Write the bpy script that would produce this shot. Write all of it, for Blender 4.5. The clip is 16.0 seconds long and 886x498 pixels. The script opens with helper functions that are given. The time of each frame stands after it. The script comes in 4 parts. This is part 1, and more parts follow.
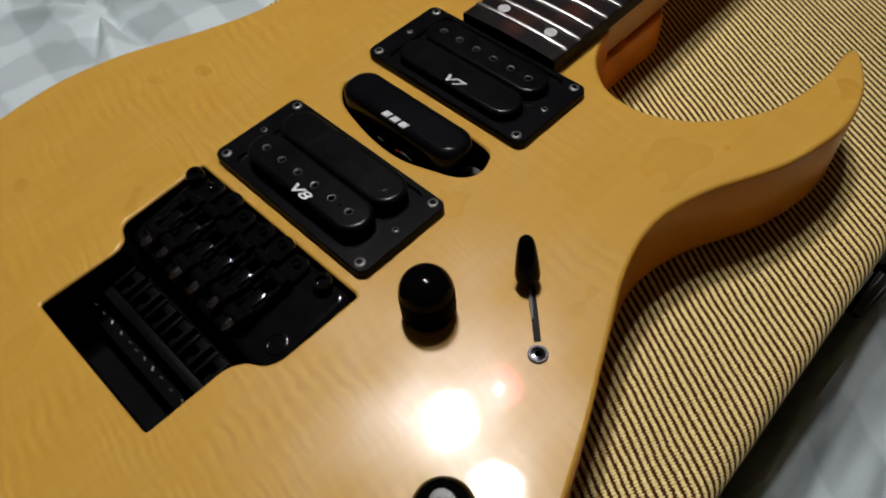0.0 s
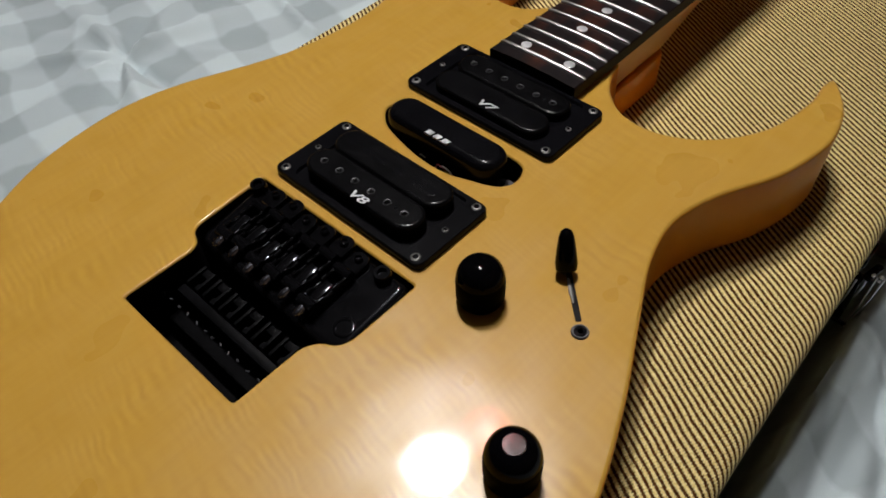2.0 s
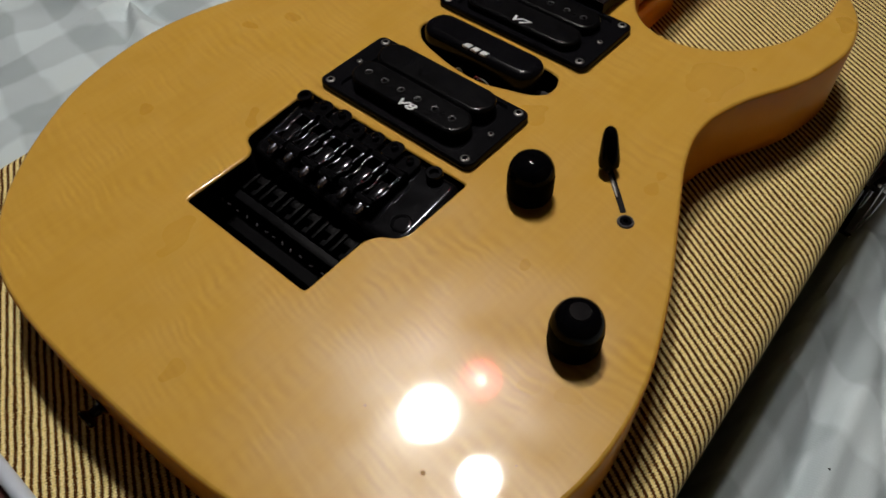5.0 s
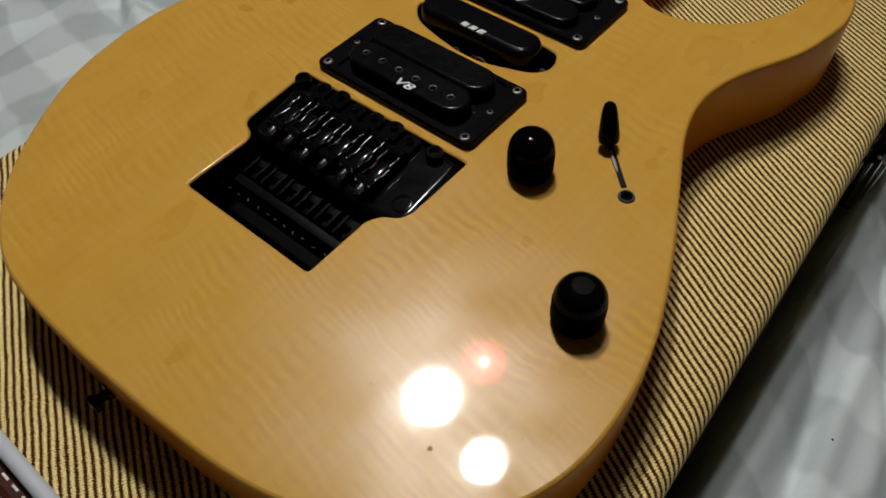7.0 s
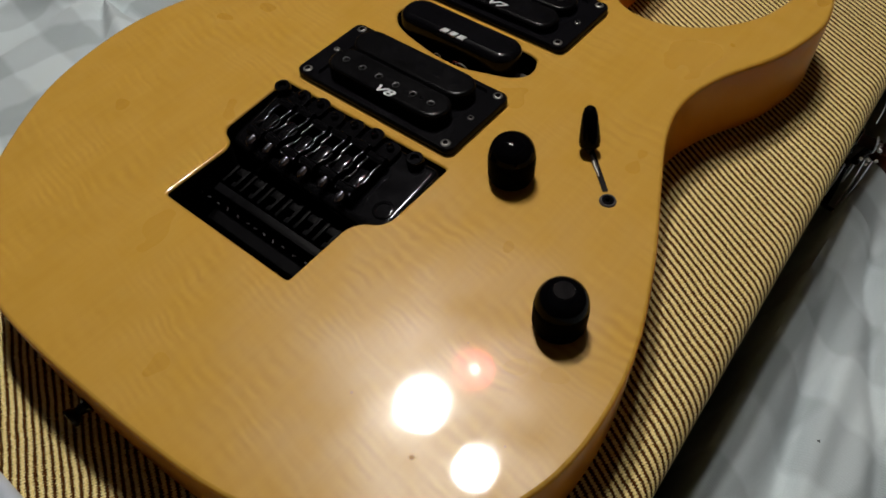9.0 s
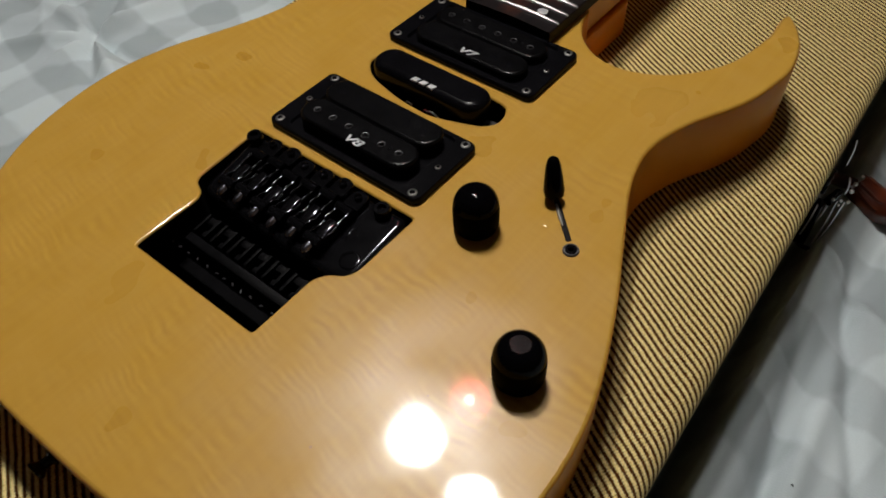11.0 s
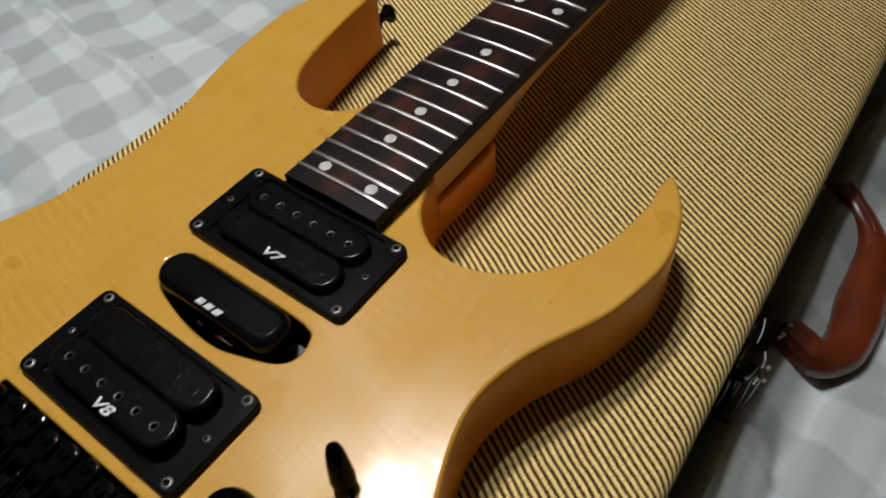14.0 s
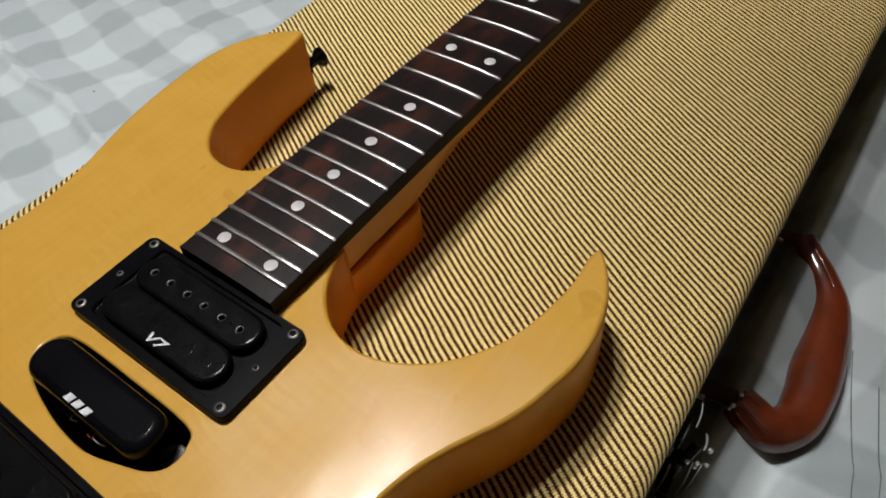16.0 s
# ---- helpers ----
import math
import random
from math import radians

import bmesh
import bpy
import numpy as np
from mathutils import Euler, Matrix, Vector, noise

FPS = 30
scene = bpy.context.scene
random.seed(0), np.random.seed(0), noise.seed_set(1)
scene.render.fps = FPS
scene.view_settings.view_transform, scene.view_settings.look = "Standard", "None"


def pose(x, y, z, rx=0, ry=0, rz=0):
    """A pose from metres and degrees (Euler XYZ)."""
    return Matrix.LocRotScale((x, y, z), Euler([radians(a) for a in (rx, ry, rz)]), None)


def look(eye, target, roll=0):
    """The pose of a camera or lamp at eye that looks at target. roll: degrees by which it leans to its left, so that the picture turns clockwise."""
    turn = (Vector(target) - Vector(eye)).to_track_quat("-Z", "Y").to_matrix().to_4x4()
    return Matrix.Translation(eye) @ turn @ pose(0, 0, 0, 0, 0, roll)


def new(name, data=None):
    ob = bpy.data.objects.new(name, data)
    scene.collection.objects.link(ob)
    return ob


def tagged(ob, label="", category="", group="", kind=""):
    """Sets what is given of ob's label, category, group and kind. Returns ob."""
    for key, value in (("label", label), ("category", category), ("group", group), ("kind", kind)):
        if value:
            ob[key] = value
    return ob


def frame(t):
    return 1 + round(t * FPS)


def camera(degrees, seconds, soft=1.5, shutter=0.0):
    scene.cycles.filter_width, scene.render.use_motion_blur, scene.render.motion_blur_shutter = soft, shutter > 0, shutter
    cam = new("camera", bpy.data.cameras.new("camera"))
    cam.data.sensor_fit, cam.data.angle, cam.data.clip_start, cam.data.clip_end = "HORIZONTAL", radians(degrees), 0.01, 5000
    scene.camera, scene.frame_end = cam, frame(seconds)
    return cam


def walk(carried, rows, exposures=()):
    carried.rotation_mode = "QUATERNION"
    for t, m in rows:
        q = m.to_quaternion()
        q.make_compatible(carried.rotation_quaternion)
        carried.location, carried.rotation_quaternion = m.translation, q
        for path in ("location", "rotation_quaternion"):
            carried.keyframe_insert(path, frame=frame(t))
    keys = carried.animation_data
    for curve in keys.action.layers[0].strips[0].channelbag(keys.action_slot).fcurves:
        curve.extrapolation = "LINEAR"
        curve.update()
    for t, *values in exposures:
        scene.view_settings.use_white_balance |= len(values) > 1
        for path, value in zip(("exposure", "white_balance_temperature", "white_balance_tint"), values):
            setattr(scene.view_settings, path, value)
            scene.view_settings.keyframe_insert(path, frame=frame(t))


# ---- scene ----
cam = camera(61.7, 16.0, soft=1.7, shutter=0.5)
# The eye, the point looked at and the lean, in metres round the guitar: x to the treble side, y up the neck, z from the body's top.
PATH = [
    (0, (0.191, -0.066, 0.23), (-0.717, 0.719, -1.37), -5.9),
    (0.5, (0.191, -0.076, 0.241), (-0.75, 0.738, -1.325), -7.2),
    (1, (0.194, -0.09, 0.245), (-0.723, 0.789, -1.3), -3.7),
    (1.5, (0.194, -0.106, 0.248), (-0.736, 0.804, -1.27), -2.7),
    (2, (0.198, -0.118, 0.243), (-0.737, 0.814, -1.26), -3.0),
    (2.5, (0.199, -0.127, 0.243), (-0.729, 0.798, -1.268), -3.6),
    (3, (0.198, -0.143, 0.245), (-0.713, 0.804, -1.263), -2.8),
    (3.5, (0.2, -0.152, 0.244), (-0.688, 0.794, -1.278), -2.2),
    (4, (0.197, -0.157, 0.242), (-0.67, 0.774, -1.302), -2.1),
    (4.5, (0.196, -0.162, 0.239), (-0.65, 0.767, -1.317), -1.6),
    (7, (0.197, -0.167, 0.237), (-0.624, 0.731, -1.351), -3.1),
    (7.5, (0.199, -0.166, 0.235), (-0.612, 0.75, -1.347), -2.5),
    (8, (0.199, -0.165, 0.235), (-0.612, 0.755, -1.345), -2.6),
    (10.5, (0.204, -0.157, 0.236), (-0.628, 0.793, -1.315), -3.4),
    (11, (0.208, -0.149, 0.244), (-0.639, 0.814, -1.29), -3.3),
    (11.5, (0.205, -0.134, 0.243), (-0.626, 0.853, -1.285), -2.9),
    (12, (0.203, -0.105, 0.244), (-0.645, 0.869, -1.283), -4.4),
    (12.5, (0.195, -0.081, 0.246), (-0.651, 0.891, -1.284), -3.9),
    (13, (0.196, -0.048, 0.25), (-0.67, 0.901, -1.283), -5.8),
    (13.5, (0.199, -0.021, 0.245), (-0.691, 0.939, -1.267), -7.4),
    (14, (0.2, 0.005, 0.25), (-0.664, 0.965, -1.278), -6.7),
    (14.5, (0.203, 0.026, 0.25), (-0.667, 0.99, -1.271), -7.3),
    (15, (0.203, 0.042, 0.246), (-0.668, 1.0, -1.278), -7.5),
    (15.5, (0.203, 0.056, 0.244), (-0.662, 1.03, -1.274), -7.2),
    (16, (0.204, 0.06, 0.245), (-0.655, 1.047, -1.268), -6.0),
]
walk(cam, [(t, look(eye, target, roll)) for t, eye, target, roll in PATH],
     [(0.0, 0.0, 6200, 11), (2.5, 0.03, 6200, 10), (3.0, 0.0, 6250, 10), (4.5, -0.13, 6450, 10), (7.0, -0.18, 6500, 10), (8.0, -0.17, 6500, 10), (10.5, -0.20, 6450, 10), (11.0, -0.18, 6450, 10), (12.0, -0.10, 6400, 10), (14.5, 0.15, 6350, 10), (16.0, 0.26, 6300, 10)])

# ---- light ----
world = bpy.data.worlds.new("world")
scene.world = world
world.use_nodes = True
world.node_tree.nodes["Background"].inputs["Color"].default_value = (0.001, 0.001, 0.001, 1)
LAMPS = [(-0.383, 0.396, 1.411), (-0.190, 0.352, 1.411)]
PILOT = (-0.242, 0.420, 1.099)
LAMP_POWERS, LAMP_COLOUR = (530.0, 285.0), (1.0, 0.96, 0.90)
BED_Z, CASE_Z, FLOOR_Z, CEILING_Z = -0.172, -0.046, -0.70, 1.72


# ---- materials ----
class Nodes:
    """A node material with a short way to add nodes and links."""

    def __init__(self, name):
        self.mat = bpy.data.materials.new(name)
        self.mat.use_nodes = True
        self.tree = self.mat.node_tree
        self.shader = self.tree.nodes["Principled BSDF"]

    def add(self, kind, _settings=None, **inputs):
        node = self.tree.nodes.new(kind)
        for key, value in (_settings or {}).items():
            setattr(node, key, value)
        for key, value in inputs.items():
            self.put(node, key.replace("_", " "), value)
        return node

    def put(self, node, key, value):
        slot = node.inputs[int(key[1:])] if key[0] == "i" and key[1:].isdigit() else node.inputs[key]
        if isinstance(value, bpy.types.NodeSocket):
            self.tree.links.new(value, slot)
        else:
            slot.default_value = value

    def set(self, **inputs):
        for key, value in inputs.items():
            self.put(self.shader, key.replace("_", " "), value)
        return self

    def math(self, op, a, b=0.0, clamp=False):
        return self.add("ShaderNodeMath", {"operation": op, "use_clamp": clamp}, i0=a, i1=b).outputs[0]

    def noise(self, vector, scale, detail=3.0, rough=0.55, out="Fac"):
        return self.add("ShaderNodeTexNoise", None, Vector=vector, Scale=scale, Detail=detail, Roughness=rough).outputs[out]

    def ramp(self, fac, *stops):
        node = self.add("ShaderNodeValToRGB", None, Fac=fac)
        band = node.color_ramp
        while len(band.elements) < len(stops):
            band.elements.new(0.5)
        for element, (at, colour) in zip(band.elements, stops):
            element.position = at
            element.color = (*colour, 1) if len(colour) == 3 else colour
        return node.outputs["Color"]

    def mix(self, fac, a, b, blend="MIX"):
        node = self.add("ShaderNodeMix", {"data_type": "RGBA", "blend_type": blend})
        self.put(node, "i0", fac)
        self.put(node, "i6", a if isinstance(a, bpy.types.NodeSocket) else (*a, 1))
        self.put(node, "i7", b if isinstance(b, bpy.types.NodeSocket) else (*b, 1))
        return node.outputs[2]

    def coords(self, which="Object", scale=(1, 1, 1), turn=0.0):
        tex = self.add("ShaderNodeTexCoord").outputs[which]
        return self.add("ShaderNodeMapping", None, Vector=tex, Scale=scale, Rotation=(0, 0, turn)).outputs[0]

    def bump(self, height, strength=0.2, distance=0.001):
        self.put(self.shader, "Normal", self.add("ShaderNodeBump", None, Height=height, Strength=strength, Distance=distance).outputs[0])
        return self


def plain(name, colour, rough=0.5, metal=0.0, coat=0.0, coat_rough=0.05, vary=0.12, scale=60.0, bump=0.05, spec=0.5):
    """A plain surface with faint mottling and fine relief."""
    n = Nodes(name)
    at = n.coords()
    fine = n.noise(at, scale, 4)
    wide = n.noise(at, scale / 9, 2)
    tone = n.math("ADD", n.math("MULTIPLY", fine, 0.5), n.math("MULTIPLY", wide, 0.5))
    dark = tuple(c * (1 - vary) for c in colour)
    light = tuple(min(1, c * (1 + vary)) for c in colour)
    n.set(Base_Color=n.ramp(tone, (0.3, dark), (0.7, light)), Metallic=metal, Coat_Weight=coat, Coat_Roughness=coat_rough, Specular_IOR_Level=spec)
    n.set(Roughness=n.math("ADD", rough - 0.05, n.math("MULTIPLY", fine, 0.1)))
    if bump:
        n.bump(fine, bump, 0.0006)
    return n.mat


def lacquered_maple(name, grain_turn=0.0, coat=1.0, dark=(0.437, 0.226, 0.031), light=(0.610, 0.361, 0.056), figure=0.19, haze=0.33):
    """Amber-tinted maple with fine grain, a faint flame across it and a clear glossy coat."""
    n = Nodes(name)
    at = n.coords("Object", (1, 1, 1), grain_turn)
    stretched = n.add("ShaderNodeMapping", None, Vector=at, Scale=(260, 14, 60)).outputs[0]
    grain = n.noise(stretched, 1.0, 4, 0.6)
    xyz = n.add("ShaderNodeSeparateXYZ", None, Vector=at)
    slope = n.math("ADD", n.math("MULTIPLY", xyz.outputs[1], 0.985), n.math("MULTIPLY", xyz.outputs[0], 0.16))
    sway = n.math("ADD", n.math("MULTIPLY", n.noise(at, 11, 2, 0.5), 24.0), n.math("MULTIPLY", n.noise(at, 75, 2, 0.5), 6.0))
    curl = n.math("SINE", n.math("ADD", n.math("MULTIPLY", slope, 2 * math.pi / 0.0058), sway))
    thin = n.math("SINE", n.math("ADD", n.math("MULTIPLY", slope, 2 * math.pi / 0.0031), n.math("MULTIPLY", sway, 1.7)))
    flame = n.math("ADD", n.math("MULTIPLY", curl, n.ramp(n.noise(at, 21, 3), (0.40, (0.0,) * 3), (0.65, (0.9,) * 3))), n.math("MULTIPLY", thin, n.ramp(n.noise(at, 31, 3), (0.45, (0.0,) * 3), (0.65, (0.7,) * 3))))
    patch = n.ramp(n.noise(at, 9, 3), (0.36, (0.15,) * 3), (0.62, (1.0,) * 3))
    tail = n.math("ADD", n.math("SUBTRACT", 0.12, xyz.outputs[1]), n.math("MULTIPLY", n.math("SUBTRACT", n.noise(at, 6, 2), 0.5), 0.16))
    patch = n.math("MULTIPLY", patch, n.ramp(n.math("MULTIPLY", tail, 6.0), (0.0, (0.40,) * 3), (1.0, (1.0,) * 3)))
    fleck = n.add("ShaderNodeMapping", None, Vector=at, Scale=(85, 45, 40)).outputs[0]
    patch = n.math("MULTIPLY", patch, n.ramp(n.noise(fleck, 1.0, 2, 0.5), (0.33, (0.10,) * 3), (0.66, (1.35,) * 3)))
    wide = n.noise(at, 5, 2)
    ripple = n.math("MULTIPLY", n.math("MULTIPLY", flame, patch), figure)
    tone = n.math("ADD", n.math("ADD", 0.5, ripple), n.math("MULTIPLY", n.math("SUBTRACT", grain, 0.5), 0.24))
    colour = n.ramp(tone, (0.25, dark), (0.75, light))
    colour = n.mix(n.math("MULTIPLY", wide, 0.35), colour, light)
    spots = n.ramp(n.noise(at, 95, 2, 0.5), (0.0, (0, 0, 0)), (0.745, (0, 0, 0)), (0.77, (1, 1, 1)))
    colour = n.mix(n.math("MULTIPLY", spots, 0.06), colour, (0.20, 0.08, 0.02))
    smear = n.noise(at, 24, 2, 0.5)
    n.set(Base_Color=colour, Roughness=n.ramp(smear, (0.30, (0.265,) * 3), (0.70, (0.34,) * 3)), Specular_IOR_Level=n.math("MULTIPLY", n.ramp(n.noise(at, 30, 3, 0.6), (0.34, (0.35,) * 3), (0.66, (1.0,) * 3)), haze * 1.35), Coat_Weight=coat, Coat_IOR=1.5)
    n.set(Coat_Roughness=n.ramp(smear, (0.45, (0.035,) * 3), (0.70, (0.08,) * 3)))
    n.put(n.shader, "Coat Normal", n.add("ShaderNodeBump", None, Height=n.noise(at, 30, 2), Strength=0.015, Distance=0.001).outputs[0])
    return n.mat


def rosewood(name):
    n = Nodes(name)
    at = n.coords("Object", (220, 12, 60))
    streak = n.noise(at, 1.0, 5, 0.65)
    wide = n.noise(n.coords("Object", (60, 30, 20)), 1.0, 2)
    colour = n.ramp(streak, (0.3, (0.0025, 0.0020, 0.0026)), (0.7, (0.011, 0.0065, 0.0066)))
    colour = n.mix(n.ramp(wide, (0.5, (0, 0, 0)), (0.68, (0.8, 0.8, 0.8))), colour, (0.056, 0.016, 0.008))
    n.set(Base_Color=colour, Roughness=0.42, Specular_IOR_Level=0.15)
    return n.bump(streak, 0.25, 0.0004).mat


def tweed(name):
    """Woven case cloth: raised straw-coloured diagonal ribs, 3.2 mm apart, over dark brown ground. Runs on the unrolled cloth (UV in metres)."""
    n = Nodes(name)
    uv = n.add("ShaderNodeTexCoord").outputs["UV"]
    wob = n.add("ShaderNodeMix", {"data_type": "VECTOR"})
    n.put(wob, "i0", 0.0016)
    n.put(wob, "i4", uv)
    n.put(wob, "i5", n.noise(uv, 60, 2, 0.5, "Color"))
    turned = n.add("ShaderNodeMapping", None, Vector=wob.outputs[1], Rotation=(0, 0, radians(TWEED_TURN))).outputs[0]
    xyz = n.add("ShaderNodeSeparateXYZ", None, Vector=turned)
    across = n.math("DIVIDE", xyz.outputs[1], 0.0032)
    along = n.math("DIVIDE", xyz.outputs[0], 0.00125)
    bead = n.math("ABSOLUTE", n.math("SINE", n.math("MULTIPLY", n.math("ADD", along, n.math("MULTIPLY", n.math("FLOOR", across), 0.37)), math.pi)))
    saw = n.math("ABSOLUTE", n.math("SUBTRACT", n.math("FRACT", across), 0.5))
    rib = n.math("SUBTRACT", n.math("ADD", 0.10, n.math("MULTIPLY", bead, 0.20)), saw)
    fray = n.noise(uv, 1150, 2)
    rib = n.math("ADD", rib, n.math("MULTIPLY", n.math("SUBTRACT", fray, 0.5), 0.50))
    mask = n.math("MULTIPLY", n.math("ADD", rib, 0.075), 12.0, clamp=True)
    straw = n.ramp(n.noise(uv, 900, 3), (0.3, (0.63, 0.48, 0.14)), (0.7, (0.98, 0.87, 0.49)))
    straw = n.mix(n.math("MULTIPLY", n.noise(uv, 14, 3), 0.4), straw, (0.80, 0.63, 0.22))
    ground = n.ramp(n.noise(uv, 700, 2), (0.3, (0.026, 0.008, 0.0015)), (0.7, (0.105, 0.038, 0.007)))
    n.set(Base_Color=n.mix(mask, ground, straw), Roughness=0.85, Specular_IOR_Level=0.05)
    height = n.math("ADD", n.math("MULTIPLY", mask, 0.7), n.math("MULTIPLY", bead, 0.3))
    return n.bump(height, 0.6, 0.0006).mat


def checked_cotton(name):
    """White cotton with a woven grey check, 26 mm bands both ways, soft folds pulling it about."""
    n = Nodes(name)
    at = n.coords("UV", (1, 1, 1), radians(CHECK_TURN))
    bent = n.add("ShaderNodeMix", {"data_type": "VECTOR"})
    n.put(bent, "i0", 0.038)
    n.put(bent, "i4", at)
    n.put(bent, "i5", n.noise(at, 9, 2, 0.5, "Color"))
    again = n.add("ShaderNodeMix", {"data_type": "VECTOR"})
    n.put(again, "i0", 0.018)
    n.put(again, "i4", bent.outputs[1])
    n.put(again, "i5", n.noise(at, 24, 2, 0.5, "Color"))
    xyz = n.add("ShaderNodeSeparateXYZ", None, Vector=again.outputs[1])
    bands = []
    for axis, shift in ((0, 0.19), (1, 0.0)):
        f = n.math("ABSOLUTE", n.math("SUBTRACT", n.math("FRACT", n.math("ADD", n.math("DIVIDE", xyz.outputs[axis], CHECK_PITCH), shift)), 0.5))
        bands.append(n.math("MULTIPLY", n.math("SUBTRACT", f, 0.22), 16.0, clamp=True))
    both = n.math("MULTIPLY", n.math("ADD", bands[0], bands[1]), 0.5)
    pick = n.math("SINE", n.math("MULTIPLY", n.add("ShaderNodeSeparateXYZ", None, Vector=bent.outputs[1]).outputs[1], 2 * math.pi / 0.0013))
    both = n.math("MULTIPLY", both, n.math("ADD", 0.92, n.math("MULTIPLY", pick, 0.10)), clamp=True)
    colour = n.ramp(both, (0.0, (0.58, 0.675, 0.70)), (0.5, (0.435, 0.515, 0.54)), (1.0, (0.305, 0.37, 0.39)))
    thread = n.noise(at, 1400, 2)
    n.set(Base_Color=n.mix(0.12, colour, n.ramp(thread, (0.3, (0.4, 0.4, 0.4)), (0.7, (0.9, 0.9, 0.9)))), Roughness=0.85, Sheen_Weight=0.15)
    return n.bump(thread, 0.15, 0.0004).mat


def glowing(name, colour, strength):
    n = Nodes(name)
    n.set(Base_Color=(0.8, 0.8, 0.8, 1), Emission_Color=(*colour, 1), Emission_Strength=strength, Roughness=0.4)
    return n.mat


TWEED_TURN, CHECK_TURN, CHECK_PITCH = 29.0, 12.0, 0.0735
MAPLE = lacquered_maple("lacquered maple")
# Side and bevel are more orange than the top.
SIDE_WOOD = lacquered_maple("orange body side", coat=0.25, figure=0.0, haze=0.06, dark=(0.54, 0.172, 0.009), light=(0.73, 0.262, 0.017))
EDGE_WOOD = lacquered_maple("dull orange edge", coat=0.0, figure=0.0, haze=0.05, dark=(0.46, 0.175, 0.012), light=(0.62, 0.265, 0.022))
NECK_WOOD = lacquered_maple("neck maple", coat=0.3, figure=0.0, haze=0.2, dark=(0.40, 0.165, 0.018), light=(0.55, 0.26, 0.036))
EAR = plain("grey plated ear", (0.045, 0.045, 0.052), 0.35, 0.0, vary=0.2, scale=200)
CHIP = plain("bruised lacquer", (0.44, 0.25, 0.085), 0.8, spec=0.15)
# Routed cavities, and the shade coloured into screw sockets and the coil hole.
CAVITY = plain("black recess colour", (0.003, 0.003, 0.0034), 0.7, vary=0.4, spec=0.03)
ROSEWOOD = rosewood("rosewood")
EDGE_BLACK = plain("black fingerboard edge", (0.005, 0.004, 0.004), 0.5, spec=0.1)
TUNER = plain("greyish black steel", (0.0032, 0.0032, 0.0038), 0.5, 0.0, vary=0.8, scale=200, spec=0.045)
NICKEL = plain("fret nickel", (0.38, 0.375, 0.36), 0.42, 1.0, vary=0.08)
PEARL = plain("pearl inlay", (0.50, 0.50, 0.51), 0.3, coat=0.4, vary=0.2, scale=200)
SATIN_BLACK = plain("satin black plastic", (0.0035, 0.0035, 0.004), 0.22, vary=0.7, scale=120, spec=0.14)
GLOSS_BLACK = plain("gloss black plastic", (0.003, 0.003, 0.004), 0.24, spec=0.10, coat=0.06, coat_rough=0.08, vary=0.3)
BLACK_CHROME = plain("black plated metal", (0.020, 0.020, 0.023), 0.11, 0.85, vary=0.3, scale=90, bump=0.03)
DULL_BLACK = plain("dull black steel", (0.003, 0.003, 0.0034), 0.62, 0.0, vary=0.6, spec=0.035)
STEEL = plain("worn steel screw", (0.17, 0.165, 0.16), 0.5, 1.0, vary=0.25, scale=400)
LATCH_CHROME = plain("bright chrome rod", (0.74, 0.74, 0.78), 0.30, 1.0, vary=0.1, scale=300)
STUD = plain("bright rivet", (0.94, 0.94, 0.97), 0.34, 1.0, vary=0.05)
IRON = plain("dark brown iron", (0.040, 0.030, 0.022), 0.45, 0.3, vary=0.4, scale=200)
BOLT = plain("dark plated bolt", (0.40, 0.40, 0.46), 0.20, 1.0, vary=0.3, scale=300)
POLE = plain("dark pole screw", (0.032, 0.032, 0.035), 0.45, 0.6, vary=0.3, scale=300)
CHROME = plain("chrome plate", (0.66, 0.66, 0.68), 0.17, 1.0, vary=0.08)
GLOSS_KNOB = plain("glossy black knob", (0.0015, 0.0015, 0.002), 0.06, coat=0.0, vary=0.2, bump=0.0, spec=0.07)
KNURL_BLACK = plain("knurled black plastic", (0.0014, 0.0013, 0.0015), 0.4, vary=0.3, spec=0.003)
CAP_BLACK = plain("polished black cap", (0.003, 0.003, 0.0035), 0.14, coat=0.3, coat_rough=0.10, vary=0.3, scale=300, bump=0.02, spec=0.3)
PRINT = plain("pale grey print", (0.52, 0.54, 0.56), 0.5, vary=0.35, scale=500)
TWEED = tweed("striped case tweed")
LEATHER = plain("red-brown leather", (0.125, 0.021, 0.0045), 0.34, coat=0.6, coat_rough=0.08, vary=0.8, scale=45, bump=0.35, spec=0.45)
DARK_LEATHER = plain("dark brown leatherette", (0.055, 0.012, 0.007), 0.4, coat=0.2, vary=0.35, scale=160, bump=0.3)
PIPING = plain("pale blue-grey piping", (0.52, 0.58, 0.66), 0.35, coat=0.3, vary=0.1)
THREAD = plain("white thread", (0.75, 0.74, 0.70), 0.7, vary=0.1, scale=500)
RED_WIRE = plain("red wire sleeve", (0.20, 0.02, 0.015), 0.4)
WHITE_WIRE = plain("white wire sleeve", (0.7, 0.7, 0.68), 0.4)
COTTON = checked_cotton("grey checked cotton")
MATTRESS = plain("quilted mattress cloth", (0.6, 0.58, 0.54), 0.8)
# Unseen walls and ceiling: dark browns chosen to limit fill and warm the shade.
BOUNCE_WALL = plain("warm bounce wall", (0.055, 0.030, 0.012), 0.6, vary=0.3, scale=8)
WALL = plain("dark fill-light wall", (0.016, 0.010, 0.006), 0.85, vary=0.05, scale=20)
CEILING = plain("dark fill-light ceiling", (0.007, 0.005, 0.004), 0.9, vary=0.04, scale=20)
